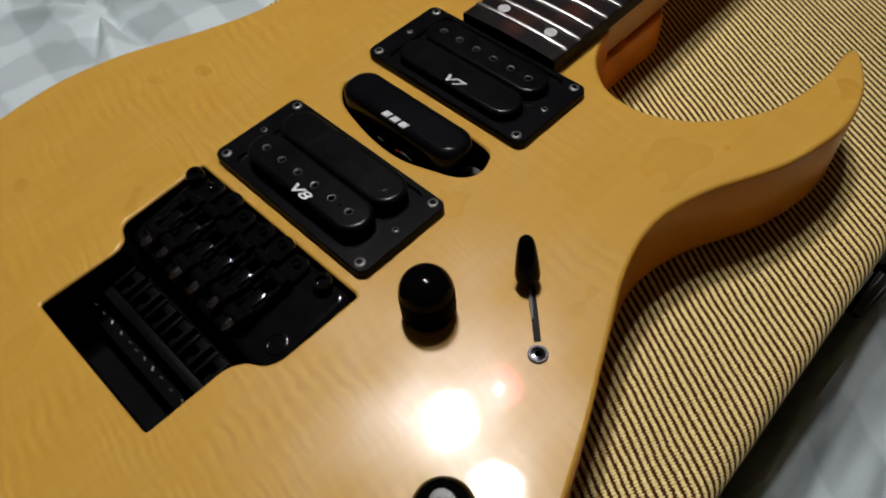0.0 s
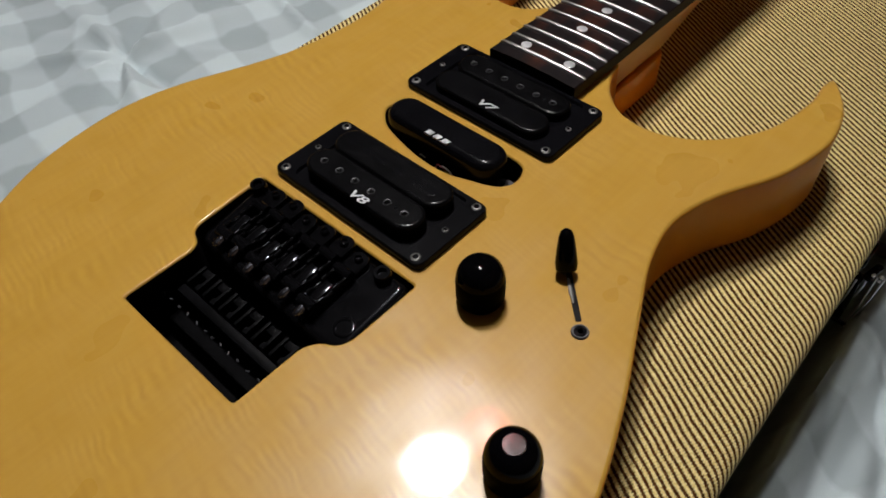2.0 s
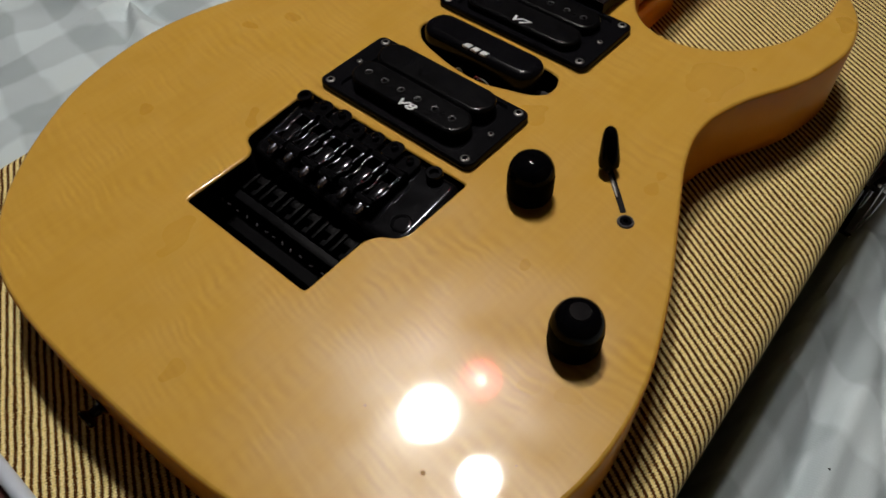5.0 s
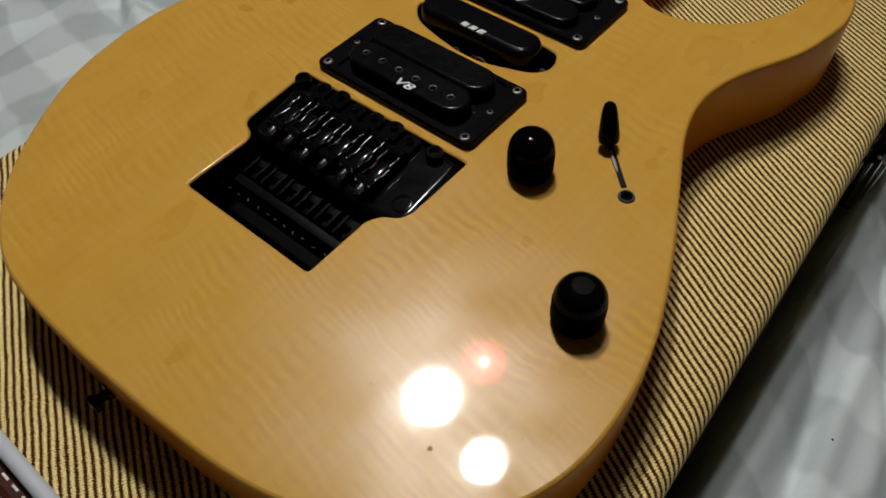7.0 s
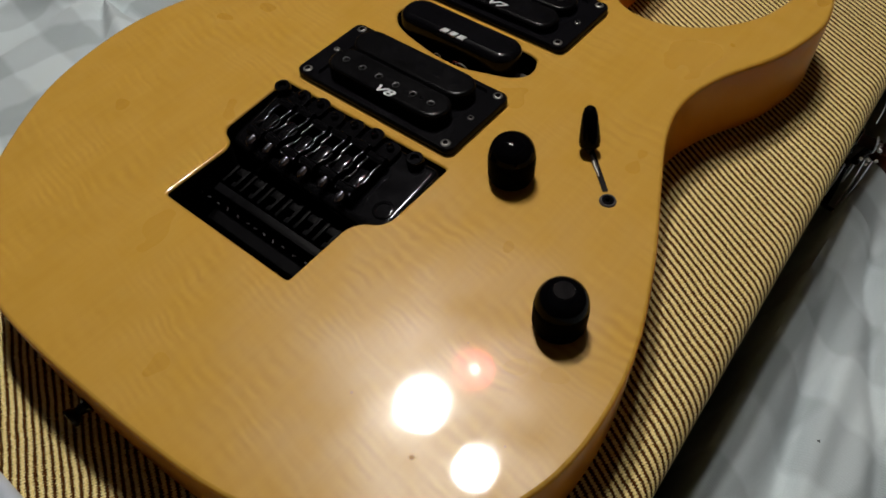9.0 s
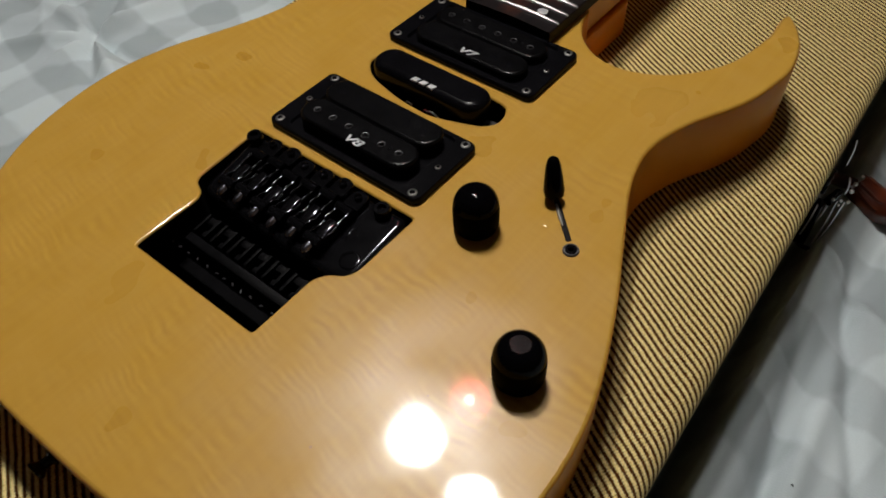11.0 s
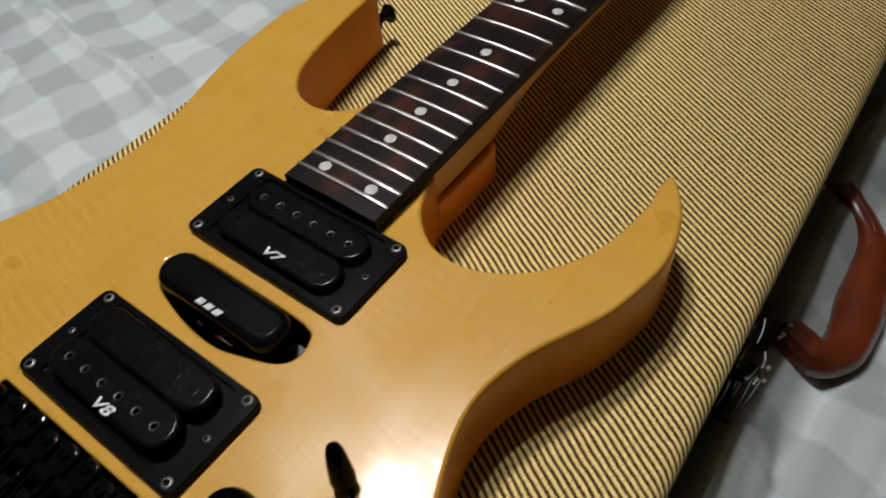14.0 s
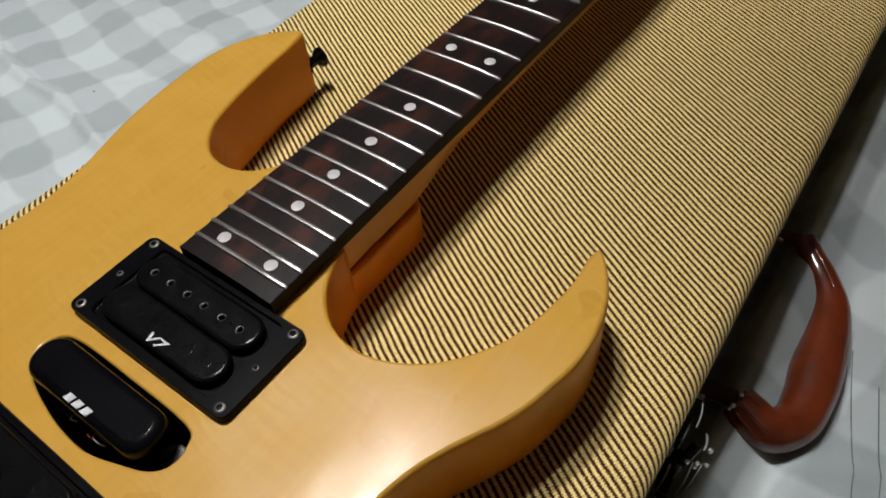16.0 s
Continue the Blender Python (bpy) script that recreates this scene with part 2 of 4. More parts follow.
FLOOR = plain("brown carpet", (0.07, 0.05, 0.035), 0.95, vary=0.3, scale=150, bump=0.5)
GLOBES = [glowing("lit opal globe", LAMP_COLOUR, power) for power in LAMP_POWERS]
RED_GLOW = glowing("red halo glow", (1.0, 0.09, 0.11), 24.0)
PILOT_GLOW = glowing("lit pilot bulb", (1.0, 0.58, 0.52), 70.0)


# ---- shapes ----
def part(name, bm, material, parent=None, label="", smooth=True, angle=40.0):
    """Links a bmesh as one mesh object, under a thing or a part."""
    mesh = bpy.data.meshes.new(name)
    bmesh.ops.recalc_face_normals(bm, faces=bm.faces)
    if smooth:
        for f in bm.faces:
            f.smooth = len(f.verts) == 4 or abs(f.normal.z) < 0.999
        for e in bm.edges:
            if len(e.link_faces) == 2 and e.calc_face_angle(0) > radians(angle):
                e.smooth = False
    bm.to_mesh(mesh)
    bm.free()
    for m in material if isinstance(material, (list, tuple)) else [material]:
        mesh.materials.append(m)
    return put_under(new(name, mesh), parent, label)


def put_under(ob, parent, label=""):
    if parent is not None:
        ob.parent = parent
        if parent.type == "EMPTY":
            ob.matrix_parent_inverse = Matrix.Translation(-Vector(parent.location))
    if label:
        ob["label"] = label
    return ob


def repeat(ob, m, parent):
    """Another piece on the same mesh, moved by m."""
    piece = new(ob.name.split(".")[0], ob.data)
    piece.matrix_basis = m
    if "label" in ob:
        piece["label"] = ob["label"]
    return put_under(piece, parent)


def thing(name, at, label, category, group=""):
    ob = new(name)
    ob.empty_display_size = 0.02
    ob.location = at
    return tagged(ob, label, category, group)


def spline(points, steps, closed=True):
    """A smooth line through the points."""
    out = []
    count = len(points)
    for i in range(count if closed else count - 1):
        p = [Vector(points[(i + k) % count] if closed else points[min(max(i + k, 0), count - 1)]) for k in (-1, 0, 1, 2)]
        for s in range(steps):
            t = s / steps
            out.append(0.5 * (2 * p[1] + (p[2] - p[0]) * t + (2 * p[0] - 5 * p[1] + 4 * p[2] - p[3]) * t * t + (3 * p[1] - p[0] - 3 * p[2] + p[3]) * t ** 3))
    if not closed:
        out.append(Vector(points[-1]))
    return out


def rounded(x0, y0, x1, y1, r, steps=4):
    """The corner points of a rounded rectangle, anticlockwise."""
    out = []
    for cx, cy, a in ((x1 - r, y0 + r, -90), (x1 - r, y1 - r, 0), (x0 + r, y1 - r, 90), (x0 + r, y0 + r, 180)):
        for s in range(steps + 1):
            b = radians(a + 90 * s / steps)
            out.append(Vector((cx + r * math.cos(b), cy + r * math.sin(b))))
    return out


def inset(loop, d):
    """The loop moved inwards by d (anticlockwise loops)."""
    out = []
    n = len(loop)
    for i in range(n):
        a = (loop[i] - loop[i - 1]).normalized()
        b = (loop[(i + 1) % n] - loop[i]).normalized()
        na, nb = Vector((-a.y, a.x)), Vector((-b.y, b.x))
        m = na + nb
        m = m.normalized() if m.length > 1e-6 else na
        out.append(loop[i] + m * (d / max(0.5, m.dot(nb))))
    return out


def rings(bm, layers, top=True, bottom=True):
    """Skins a stack of loops (each a list of 2D points and its height)."""
    made = [[bm.verts.new((p.x, p.y, z)) for p in loop] for loop, z in layers]
    for low, high in zip(made, made[1:]):
        for i in range(len(low)):
            j = (i + 1) % len(low)
            bm.faces.new((low[i], low[j], high[j], high[i]))
    if bottom:
        bm.faces.new(made[0][::-1])
    if top:
        bm.faces.new(made[-1])
    return made


def slab(loop, z0, z1, edge=0.0005, bm=None):
    """A plate of that outline with softened edges."""
    bm = bm or bmesh.new()
    rings(bm, [(inset(loop, edge), z0), (loop, z0 + edge), (loop, z1 - edge), (inset(loop, edge * 0.3), z1 - edge * 0.3), (inset(loop, edge), z1)])
    return bm


def turned(profile, at, steps=24, bm=None, tilt=None):
    """A turned shape: (radius, height) pairs from the bottom up."""
    bm = bm or bmesh.new()
    spin = tilt or Matrix.Identity(4)
    rows = []
    for r, z in profile:
        if r < 1e-6:
            rows.append([bm.verts.new(Vector(at) + (spin @ Vector((0, 0, z))))])
        else:
            rows.append([bm.verts.new(Vector(at) + (spin @ Vector((r * math.cos(a), r * math.sin(a), z)))) for a in (2 * math.pi * s / steps for s in range(steps))])
    for low, high in zip(rows, rows[1:]):
        for i in range(steps):
            j = (i + 1) % steps
            corner = ([low[0]] if len(low) == 1 else [low[i], low[j]]) + ([high[0]] if len(high) == 1 else [high[j], high[i]])
            if len(corner) > 2:
                bm.faces.new(corner)
    if len(rows[0]) > 1:
        bm.faces.new(rows[0][::-1])
    if len(rows[-1]) > 1:
        bm.faces.new(rows[-1])
    return bm


def tube(points, radii, sides=10, flat=1.0, bm=None):
    """A round rod along a line; radii one number or one a point; flat squeezes it upright."""
    bm = bm or bmesh.new()
    points = [Vector(p) for p in points]
    radii = radii if isinstance(radii, (list, tuple)) else [radii] * len(points)
    rows = []
    for i, p in enumerate(points):
        way = (points[min(i + 1, len(points) - 1)] - points[max(i - 1, 0)]).normalized()
        up = Vector((0, 0, 1)) if abs(way.z) < 0.9 else Vector((1, 0, 0))
        side = way.cross(up).normalized()
        up = side.cross(way)
        rows.append([bm.verts.new(p + radii[i] * (math.cos(a) * side + flat * math.sin(a) * up)) for a in (2 * math.pi * s / sides for s in range(sides))])
    for low, high in zip(rows, rows[1:]):
        for i in range(sides):
            j = (i + 1) % sides
            bm.faces.new((low[i], low[j], high[j], high[i]))
    bm.faces.new(rows[0][::-1])
    bm.faces.new(rows[-1])
    return bm


def box(x0, y0, z0, x1, y1, z1, edge=0.0004, bm=None):
    return slab([Vector(p) for p in ((x0, y0), (x1, y0), (x1, y1), (x0, y1))], z0, z1, edge, bm)


def writing(name, text, size, at, material, parent):
    """Flat raised lettering as a mesh."""
    curve = bpy.data.curves.new(name, "FONT")
    curve.body, curve.size, curve.extrude, curve.shear = text, size, 0.00008, 0.25
    curve.align_x = curve.align_y = "CENTER"
    curve.offset = size * 0.02
    scratch = bpy.data.objects.new(name, curve)
    mesh = bpy.data.meshes.new_from_object(scratch)
    bpy.data.objects.remove(scratch)
    mesh.transform(Matrix.Translation(at) @ Matrix.Diagonal((1.6, 1, 1, 1)))
    mesh.materials.clear()
    mesh.materials.append(material)
    return put_under(new(name, mesh), parent)


# ---- room ----
def room():
    # Closes the space out of view; the east wall bounces the most light back.
    x0, x1, y0, y1 = -1.9, 1.15, -1.7, 2.1
    for name, c in (("wall_north", (x0 - 0.1, y1, x1 + 0.1, y1 + 0.1)), ("wall_south", (x0 - 0.1, y0 - 0.1, x1 + 0.1, y0)), ("wall_west", (x0 - 0.1, y0, x0, y1)), ("wall_east", (x1, y0, x1 + 0.1, y1))):
        w = part(name, box(c[0], c[1], FLOOR_Z, c[2], c[3], CEILING_Z, 0.001), BOUNCE_WALL if name == "wall_east" else WALL)
        tagged(w, "plain unseen wall, brown to warm the shade", "wall", kind="structure")
    f = part("floor", box(x0 - 0.1, y0 - 0.1, FLOOR_Z - 0.1, x1 + 0.1, y1 + 0.1, FLOOR_Z, 0.001), FLOOR)
    tagged(f, "brown carpeted bedroom floor", "floor", kind="structure")
    c = part("ceiling", box(x0 - 0.1, y0 - 0.1, CEILING_Z, x1 + 0.1, y1 + 0.1, CEILING_Z + 0.1, 0.001), CEILING)
    tagged(c, "plain unseen ceiling, kept dark to limit fill light", "ceiling", kind="structure")


def ceiling_light():
    light = thing("ceiling_light", (-0.29, 0.43, CEILING_Z), "lit ceiling lamp with two opal globes and a red pilot", "ceiling lamp")
    part("canopy", turned([(0.055, -0.03), (0.06, -0.01), (0.06, 0.0)], (-0.29, 0.43, CEILING_Z), 32), CHROME, light)
    hub = (-0.29, 0.43, 1.56)
    part("stem", tube([hub, (-0.29, 0.43, CEILING_Z - 0.02)], 0.008), CHROME, light)
    for (x, y, z), r, globe in zip(LAMPS, (0.053, 0.044), GLOBES):
        part("arm", tube(spline([hub, ((x + hub[0]) / 2, (y + hub[1]) / 2, 1.55), (x, y, 1.51), (x, y, z + 0.06)], 5, False), 0.006), CHROME, light)
        part("globe", turned([(r * math.sin(math.pi * k / 10), -r * math.cos(math.pi * k / 10)) for k in range(11)], (x, y, z), 40), globe, light, "glowing opal glass globe")
    x, y, z = PILOT
    part("cord", tube(spline([hub, ((x + hub[0]) / 2, (y + hub[1]) / 2, 1.50), (x, y, 1.4), (x, y, z + 0.02)], 5, False), 0.001), DULL_BLACK, light)
    # Glowing sphere added to give the bloom round the small red light.
    halo = part("pilot_halo", turned([(0.040 * math.sin(math.pi * k / 8), -0.040 * math.cos(math.pi * k / 8)) for k in range(9)], (x, y, z), 16), RED_GLOW, light, "dim red sphere added for the glow round the pilot")
    part("pilot_bulb", turned([(0.009 * math.sin(math.pi * k / 6), -0.009 * math.cos(math.pi * k / 6)) for k in range(7)], (x + 0.0113, y - 0.0176, z - 0.0365), 12), PILOT_GLOW, halo, "small bright bulb")


# ---- bed ----
# creases in the cover beside the case: from, to, lift, width
CREASES = [(0.216, 0.238, 0.290, 0.040, -0.0068, 0.0055), (0.203, 0.180, 0.240, 0.040, -0.0060, 0.0060), (0.234, 0.152, 0.244, 0.060, 0.0055, 0.009), (0.205, 0.226, 0.255, 0.207, 0.0060, 0.0060),
           (0.232, 0.300, 0.300, 0.330, 0.0025, 0.006), (-0.60, 0.06, -0.36, 0.20, 0.0030, 0.009), (-0.55, 0.40, -0.26, 0.44, 0.0030, 0.008), (-0.42, 0.34, -0.30, 0.56, -0.0025, 0.008), (-0.36, -0.02, -0.24, 0.10, 0.0030, 0.007)]


def sheet_height(x, y):
    """The cover's lie: flat under the case, folds and soft hills beyond it."""
    p = Vector((x, y, 0))
    soft = noise.noise(p * 5.0) * 0.010 + noise.noise(p * 13.0 + Vector((3, 1, 0))) * 0.007 + noise.noise(p * 31.0) * 0.0012
    warp = noise.noise(p * 4.0 + Vector((7, 2, 5))) * 0.03
    fold = abs(noise.noise(Vector((x * 6 + y * 2 + warp * 20, y * 2.2 - x, 4.0))))
    soft += 0.003 * math.exp(-(fold / 0.14) ** 2)
    thin = noise.noise(Vector((x * 11 + y * 4, y * 7 - x * 3, 9.0))) + 0.1 * noise.noise(p * 25.0 + Vector((5, 5, 2)))
    soft += 0.0008 * math.exp(-(thin / 0.12) ** 2)
    # a knot of creases that runs out from one tuft
    dx, dy = x + 0.462, y - 0.112
    d = math.hypot(dx, dy)
    soft -= 0.010 * math.exp(-(d / 0.028) ** 2)
    for turn, lift in ((173, 0.008), (-19, 0.010), (-38, -0.006), (-139, 0.008), (79, 0.009), (5, -0.006), (125, -0.006), (-85, 0.007)):
        c, si = math.cos(radians(turn)), math.sin(radians(turn))
        along, off = dx * c + dy * si, dy * c - dx * si
        if along > 0:
            soft += 1.5 * lift * math.exp(-(off / (0.005 + 0.06 * along)) ** 2) * min(1.0, along / 0.015) * math.exp(-(along / 0.13) ** 2)
    # a long raised crease
    off = y - (0.286 - 0.13 * (x + 0.52)) - 0.003 * math.sin(x * 40)
    if -0.75 < x < -0.2:
        soft += 0.0085 * math.exp(-(off / 0.006) ** 2)
    for x0, y0, x1, y1, lift, wide in CREASES:
        length = math.hypot(x1 - x0, y1 - y0)
        c, si = (x1 - x0) / length, (y1 - y0) / length
        along, off = (x - x0) * c + (y - y0) * si, (y - y0) * c - (x - x0) * si
        if -0.03 < along < length + 0.03:
            ends = min(1.0, (along + 0.03) / 0.03, (length + 0.03 - along) / 0.03)
            soft += lift * ends * math.exp(-(off / wide) ** 2)
    if x > 0.15:
        rise = min(1.0, max(0.0, (x + 0.042 * y - 0.183) / 0.020))
        puff = 0.060 - 0.030 * min(1.0, max(0.0, (y - 0.08) / 0.22))
        fall = min(1.0, max(0.0, (x + 0.042 * y - 0.209) / 0.030))
        soft += puff * rise * rise * (3 - 2 * rise) * (1 - 0.40 * fall * fall * (3 - 2 * fall))
        lane = x + 0.042 * y
        soft += (0.0016 * math.sin((lane - 0.2) * 110 + 1.5 * math.sin(y * 7)) + 0.0010 * math.sin((lane - 0.2) * 260 + 2.5 * math.sin(y * 5 + 1))) * math.exp(-((lane - 0.26) / 0.07) ** 2)
    clear = min(1.0, max(0.0, (max(-0.205 - x, (x + 0.042 * y - 0.183) * 3, -0.215 - y)) / 0.06))
    return BED_Z - 0.001 + (soft + 0.003) * clear - 0.0005


def bed():
    m = part("mattress", slab(rounded(-1.15, -0.95, 0.85, 1.2, 0.06, 6), FLOOR_Z, BED_Z - 0.03, 0.03), MATTRESS)
    tagged(m, "pale cloth mattress standing on the floor", "mattress")
    bm = bmesh.new()
    uv = bm.loops.layers.uv.new()
    def spaced(*runs):
        """Lines along one side: (from, to, step) runs, finer where the folds are."""
        out = [runs[0][0]]
        for a, b, step in runs:
            count = max(1, round((b - a) / step))
            out += [a + (b - a) * k / count for k in range(1, count + 1)]
        return out

    xs = spaced((-1.18, -0.78, 0.016), (-0.78, -0.16, 0.0042), (-0.16, 0.165, 0.02), (0.165, 0.36, 0.0028), (0.36, 0.88, 0.016))
    ys = spaced((-0.98, -0.30, 0.02), (-0.30, 0.72, 0.0042), (0.72, 1.22, 0.02))
    nx, ny = len(xs) - 1, len(ys) - 1
    grid = [[bm.verts.new((x, y, sheet_height(x, y))) for x in xs] for y in ys]
    under = [bm.verts.new((v.co.x, v.co.y, BED_Z - 0.20)) for v in grid[0] + [r[-1] for r in grid[1:]] + grid[-1][-2::-1] + [r[0] for r in grid[-2:0:-1]]]
    rim = grid[0] + [r[-1] for r in grid[1:]] + grid[-1][-2::-1] + [r[0] for r in grid[-2:0:-1]]
    for j in range(ny):
        for i in range(nx):
            bm.faces.new((grid[j][i], grid[j][i + 1], grid[j + 1][i + 1], grid[j + 1][i]))
    for i in range(len(rim)):
        k = (i + 1) % len(rim)
        bm.faces.new((rim[k], rim[i], under[i], under[k]))
    for f in bm.faces:
        for loop in f.loops:
            loop[uv].uv = loop.vert.co.xy
    cover = part("bed_cover", bm, COTTON, angle=80)
    thread = plain("grey seam thread", (0.16, 0.17, 0.17), 0.9, vary=0.3, scale=400)
    for start, end in (((0.236, 0.388), (0.290, 0.214)), ((0.256, 0.372), (0.296, 0.240))):
        line = []
        for k in range(41):
            x, y = start[0] + (end[0] - start[0]) * k / 40, start[1] + (end[1] - start[1]) * k / 40
            x += 0.0004 * math.sin(y * 70 + start[0] * 40)
            line.append((x, y, sheet_height(x, y) + 0.0001))
        part("seam", tube(line, 0.00035, 6), thread, cover, "thin grey stitched seam")
    tagged(cover, "creased white cotton bed cover with a grey check", "bed cover")


def lint():
    for x, y in ((0.2425, 0.0725), (-0.424, 0.305)):
        z = sheet_height(x, y)
        speck = part("lint", tube([(x - 0.0007, y, z + 0.0003), (x, y + 0.0003, z + 0.0005), (x + 0.0007, y - 0.0002, z + 0.0003)], [0.0003, 0.0007, 0.0002], 6), DULL_BLACK)
        tagged(speck, "tiny dark speck of lint on the bed cover", "lint", "lint on the cover")


# ---- guitar case ----
def case_side(y, side, z=CASE_Z):
    """x of the case's wall at y: the case lies a little askew under the guitar, and its walls lean in towards the bed."""
    lean = 0.10 * max(0.0, CASE_Z - 0.011 - z)
    return (0.1906 - 0.042 * y - lean) if side > 0 else (-0.186 - 0.018 * y + lean)


def guitar_case():
    case = thing("guitar_case", (0.0, 0.3, BED_Z), "closed tweed-covered guitar case with brown leather trim, lying on the bed", "guitar case")
    y0, y1, r = -0.1970, 0.86, 0.0086

    def shell(name, z0, z1, round_top, label):
        bm = bmesh.new()
        uv = bm.loops.layers.uv.new()
        steps = 8
        rows = []
        for s in range(41):
            y = y0 + (y1 - y0) * s / 40
            left, right = case_side(y, -1), case_side(y, 1)
            top = z1
            line = [(case_side(y, -1, z0), z0)]
            if round_top:
                line += [(left + r - r * math.cos(a), top - r + r * math.sin(a)) for a in (math.pi / 2 * k / steps for k in range(steps + 1))]
                line += [(left + (right - left) * k / 12, top) for k in range(1, 12)]
                line += [(right - r + r * math.sin(a), top - r + r * math.cos(a)) for a in (math.pi / 2 * k / steps for k in range(steps + 1))]
            else:
                line += [(case_side(y, -1, top), top), (case_side(y, 1, top), top)]
            line += [(case_side(y, 1, z0), z0)]
            verts, u, last = [], 0.0, None
            for x, z in line:
                u = u + math.hypot(x - last[0], z - last[1]) if last else left - 0.2
                last = (x, z)
                verts.append((bm.verts.new((x, y, z)), u))
            rows.append(verts)
        for a, b in zip(rows, rows[1:]):
            for i in range(len(a) - 1):
                f = bm.faces.new((a[i][0], a[i + 1][0], b[i + 1][0], b[i][0]))
                for loop, (v, u) in zip(f.loops, (a[i], a[i + 1], b[i + 1], b[i])):
                    loop[uv].uv = (u, v.co.y)
            f = bm.faces.new((a[-1][0], a[0][0], b[0][0], b[-1][0]))
        for end in (rows[0], rows[-1][::-1]):
            f = bm.faces.new([v for v, _ in end])
            for loop in f.loops:
                loop[uv].uv = (loop.vert.co.x, loop.vert.co.z)
        return part(name, bm, TWEED, case, label)

    seam = -0.108
    shell("lid", seam + 0.001, CASE_Z, True, "straw and dark brown striped tweed lid")
    shell("base", BED_Z, seam - 0.001, False, "")
    for side in (-1, 1):
        part("seam_strip", tube([(case_side(y, side, seam) + side * 0.0004, y, seam) for y in (y0, y1)], 0.0018, 8), DARK_LEATHER, case)
    # leather end with its piping and stitches
    for y, d in ((y0, -1), (y1, 1)):
        left, right = case_side(y, -1), case_side(y, 1)
        end = part("end_binding", slab(rounded(left - 0.003, min(y, y + d * 0.013), right + 0.003, max(y, y + d * 0.013), 0.006), BED_Z, CASE_Z - 0.004, 0.004), DARK_LEATHER, case, "dark red-brown leather end binding")
        line = [(left + (right - left) * k / 24, y - d * 0.0005, CASE_Z + 0.0005) for k in range(25)]
        part("piping", tube([(left - 0.001, y, CASE_Z - 0.03)] + [(left, y, CASE_Z - 0.006)] + line[1:-1] + [(right, y, CASE_Z - 0.006), (right + 0.001, y, CASE_Z - 0.03)], 0.0034, 12), PIPING, case, "pale blue-grey edge piping")
        if d < 0:
            stitch = part("stitch", tube([(left + 0.008, y - 0.0060, CASE_Z - 0.0036), (left + 0.0125, y - 0.0060, CASE_Z - 0.0036)], 0.0006, 6), THREAD, end)
            for k in range(1, int((right - left - 0.02) / 0.0075)):
                repeat(stitch, Matrix.Translation((k * 0.0075, 0, 0)), end)
    latch(case, 0.252)
    handle(case)


def latch(case, y):
    """A drawbolt that hangs down the case's side: plate on the lid, barrel with studs, wire bail and hook on the base."""
    def at(x, dy, z):
        return (x, y + dy - 0.006, z + 0.0022)

    body = part("latch", slab(rounded(0.1735, y - 0.012, 0.1790, y + 0.006, 0.002), -0.132, -0.088, 0.0012), IRON, case, "chrome drawbolt latch")
    part("lid_plate", slab(rounded(0.1770, y - 0.010, 0.1815, y + 0.004, 0.0015), -0.098, -0.086, 0.0010), BLACK_CHROME, body)
    part("barrel", tube([at(0.1855, -0.0095, -0.0985), at(0.1880, 0.002, -0.0975)], 0.0026, 16), BLACK_CHROME, body)
    part("drop_plate", slab(rounded(0.1770, y - 0.0120, 0.1842, y - 0.0030, 0.0012), -0.143, -0.106, 0.0008), BLACK_CHROME, body)
    part("lever", tube(spline([at(0.1895, 0.0045, -0.086), at(0.1912, 0.0035, -0.091), at(0.1915, 0.002, -0.097)], 4, False), [0.0004] + [0.0007] * 7 + [0.0004], 10), LATCH_CHROME, body)
    part("lid_rod", tube(spline([at(0.1838, -0.001, -0.055), at(0.1850, -0.002, -0.062), at(0.1852, -0.003, -0.072)], 4, False), 0.0004, 8), LATCH_CHROME, body)
    for top, foot in ((at(0.1860, -0.0086, -0.096), at(0.1850, -0.0090, -0.117)), (at(0.1938, -0.0050, -0.097), at(0.1905, -0.0062, -0.136)), (at(0.1900, -0.0064, -0.097), at(0.1886, -0.0078, -0.138)), (at(0.1815, -0.0110, -0.102), at(0.1800, -0.0125, -0.130))):
        mid = tuple((a + b) / 2 for a, b in zip(top, foot))
        part("draw_rod", tube(spline([top, (mid[0] + 0.0005, mid[1], mid[2]), foot], 4, False), 0.0005, 8), LATCH_CHROME, body)
    part("hook", tube([at(0.1800, -0.012, -0.138), at(0.1890, -0.011, -0.140)], 0.0016, 12, 0.7), BLACK_CHROME, body)
    for x, dy, z, size in ((0.1925, 0.001, -0.0925, 0.0015), (0.1860, -0.0086, -0.0955, 0.0012), (0.1900, -0.0064, -0.0960, 0.0013), (0.1898, -0.0072, -0.0990, 0.0011), (0.1938, -0.0048, -0.0960, 0.0012), (0.1890, -0.0120, -0.1415, 0.0008), (0.1872, -0.0125, -0.1395, 0.0007)):
        part("rivet", turned([(size * math.sin(math.pi * k / 6), -size * math.cos(math.pi * k / 6)) for k in range(7)], at(x + 0.0018, dy, z), 12), STUD, body)


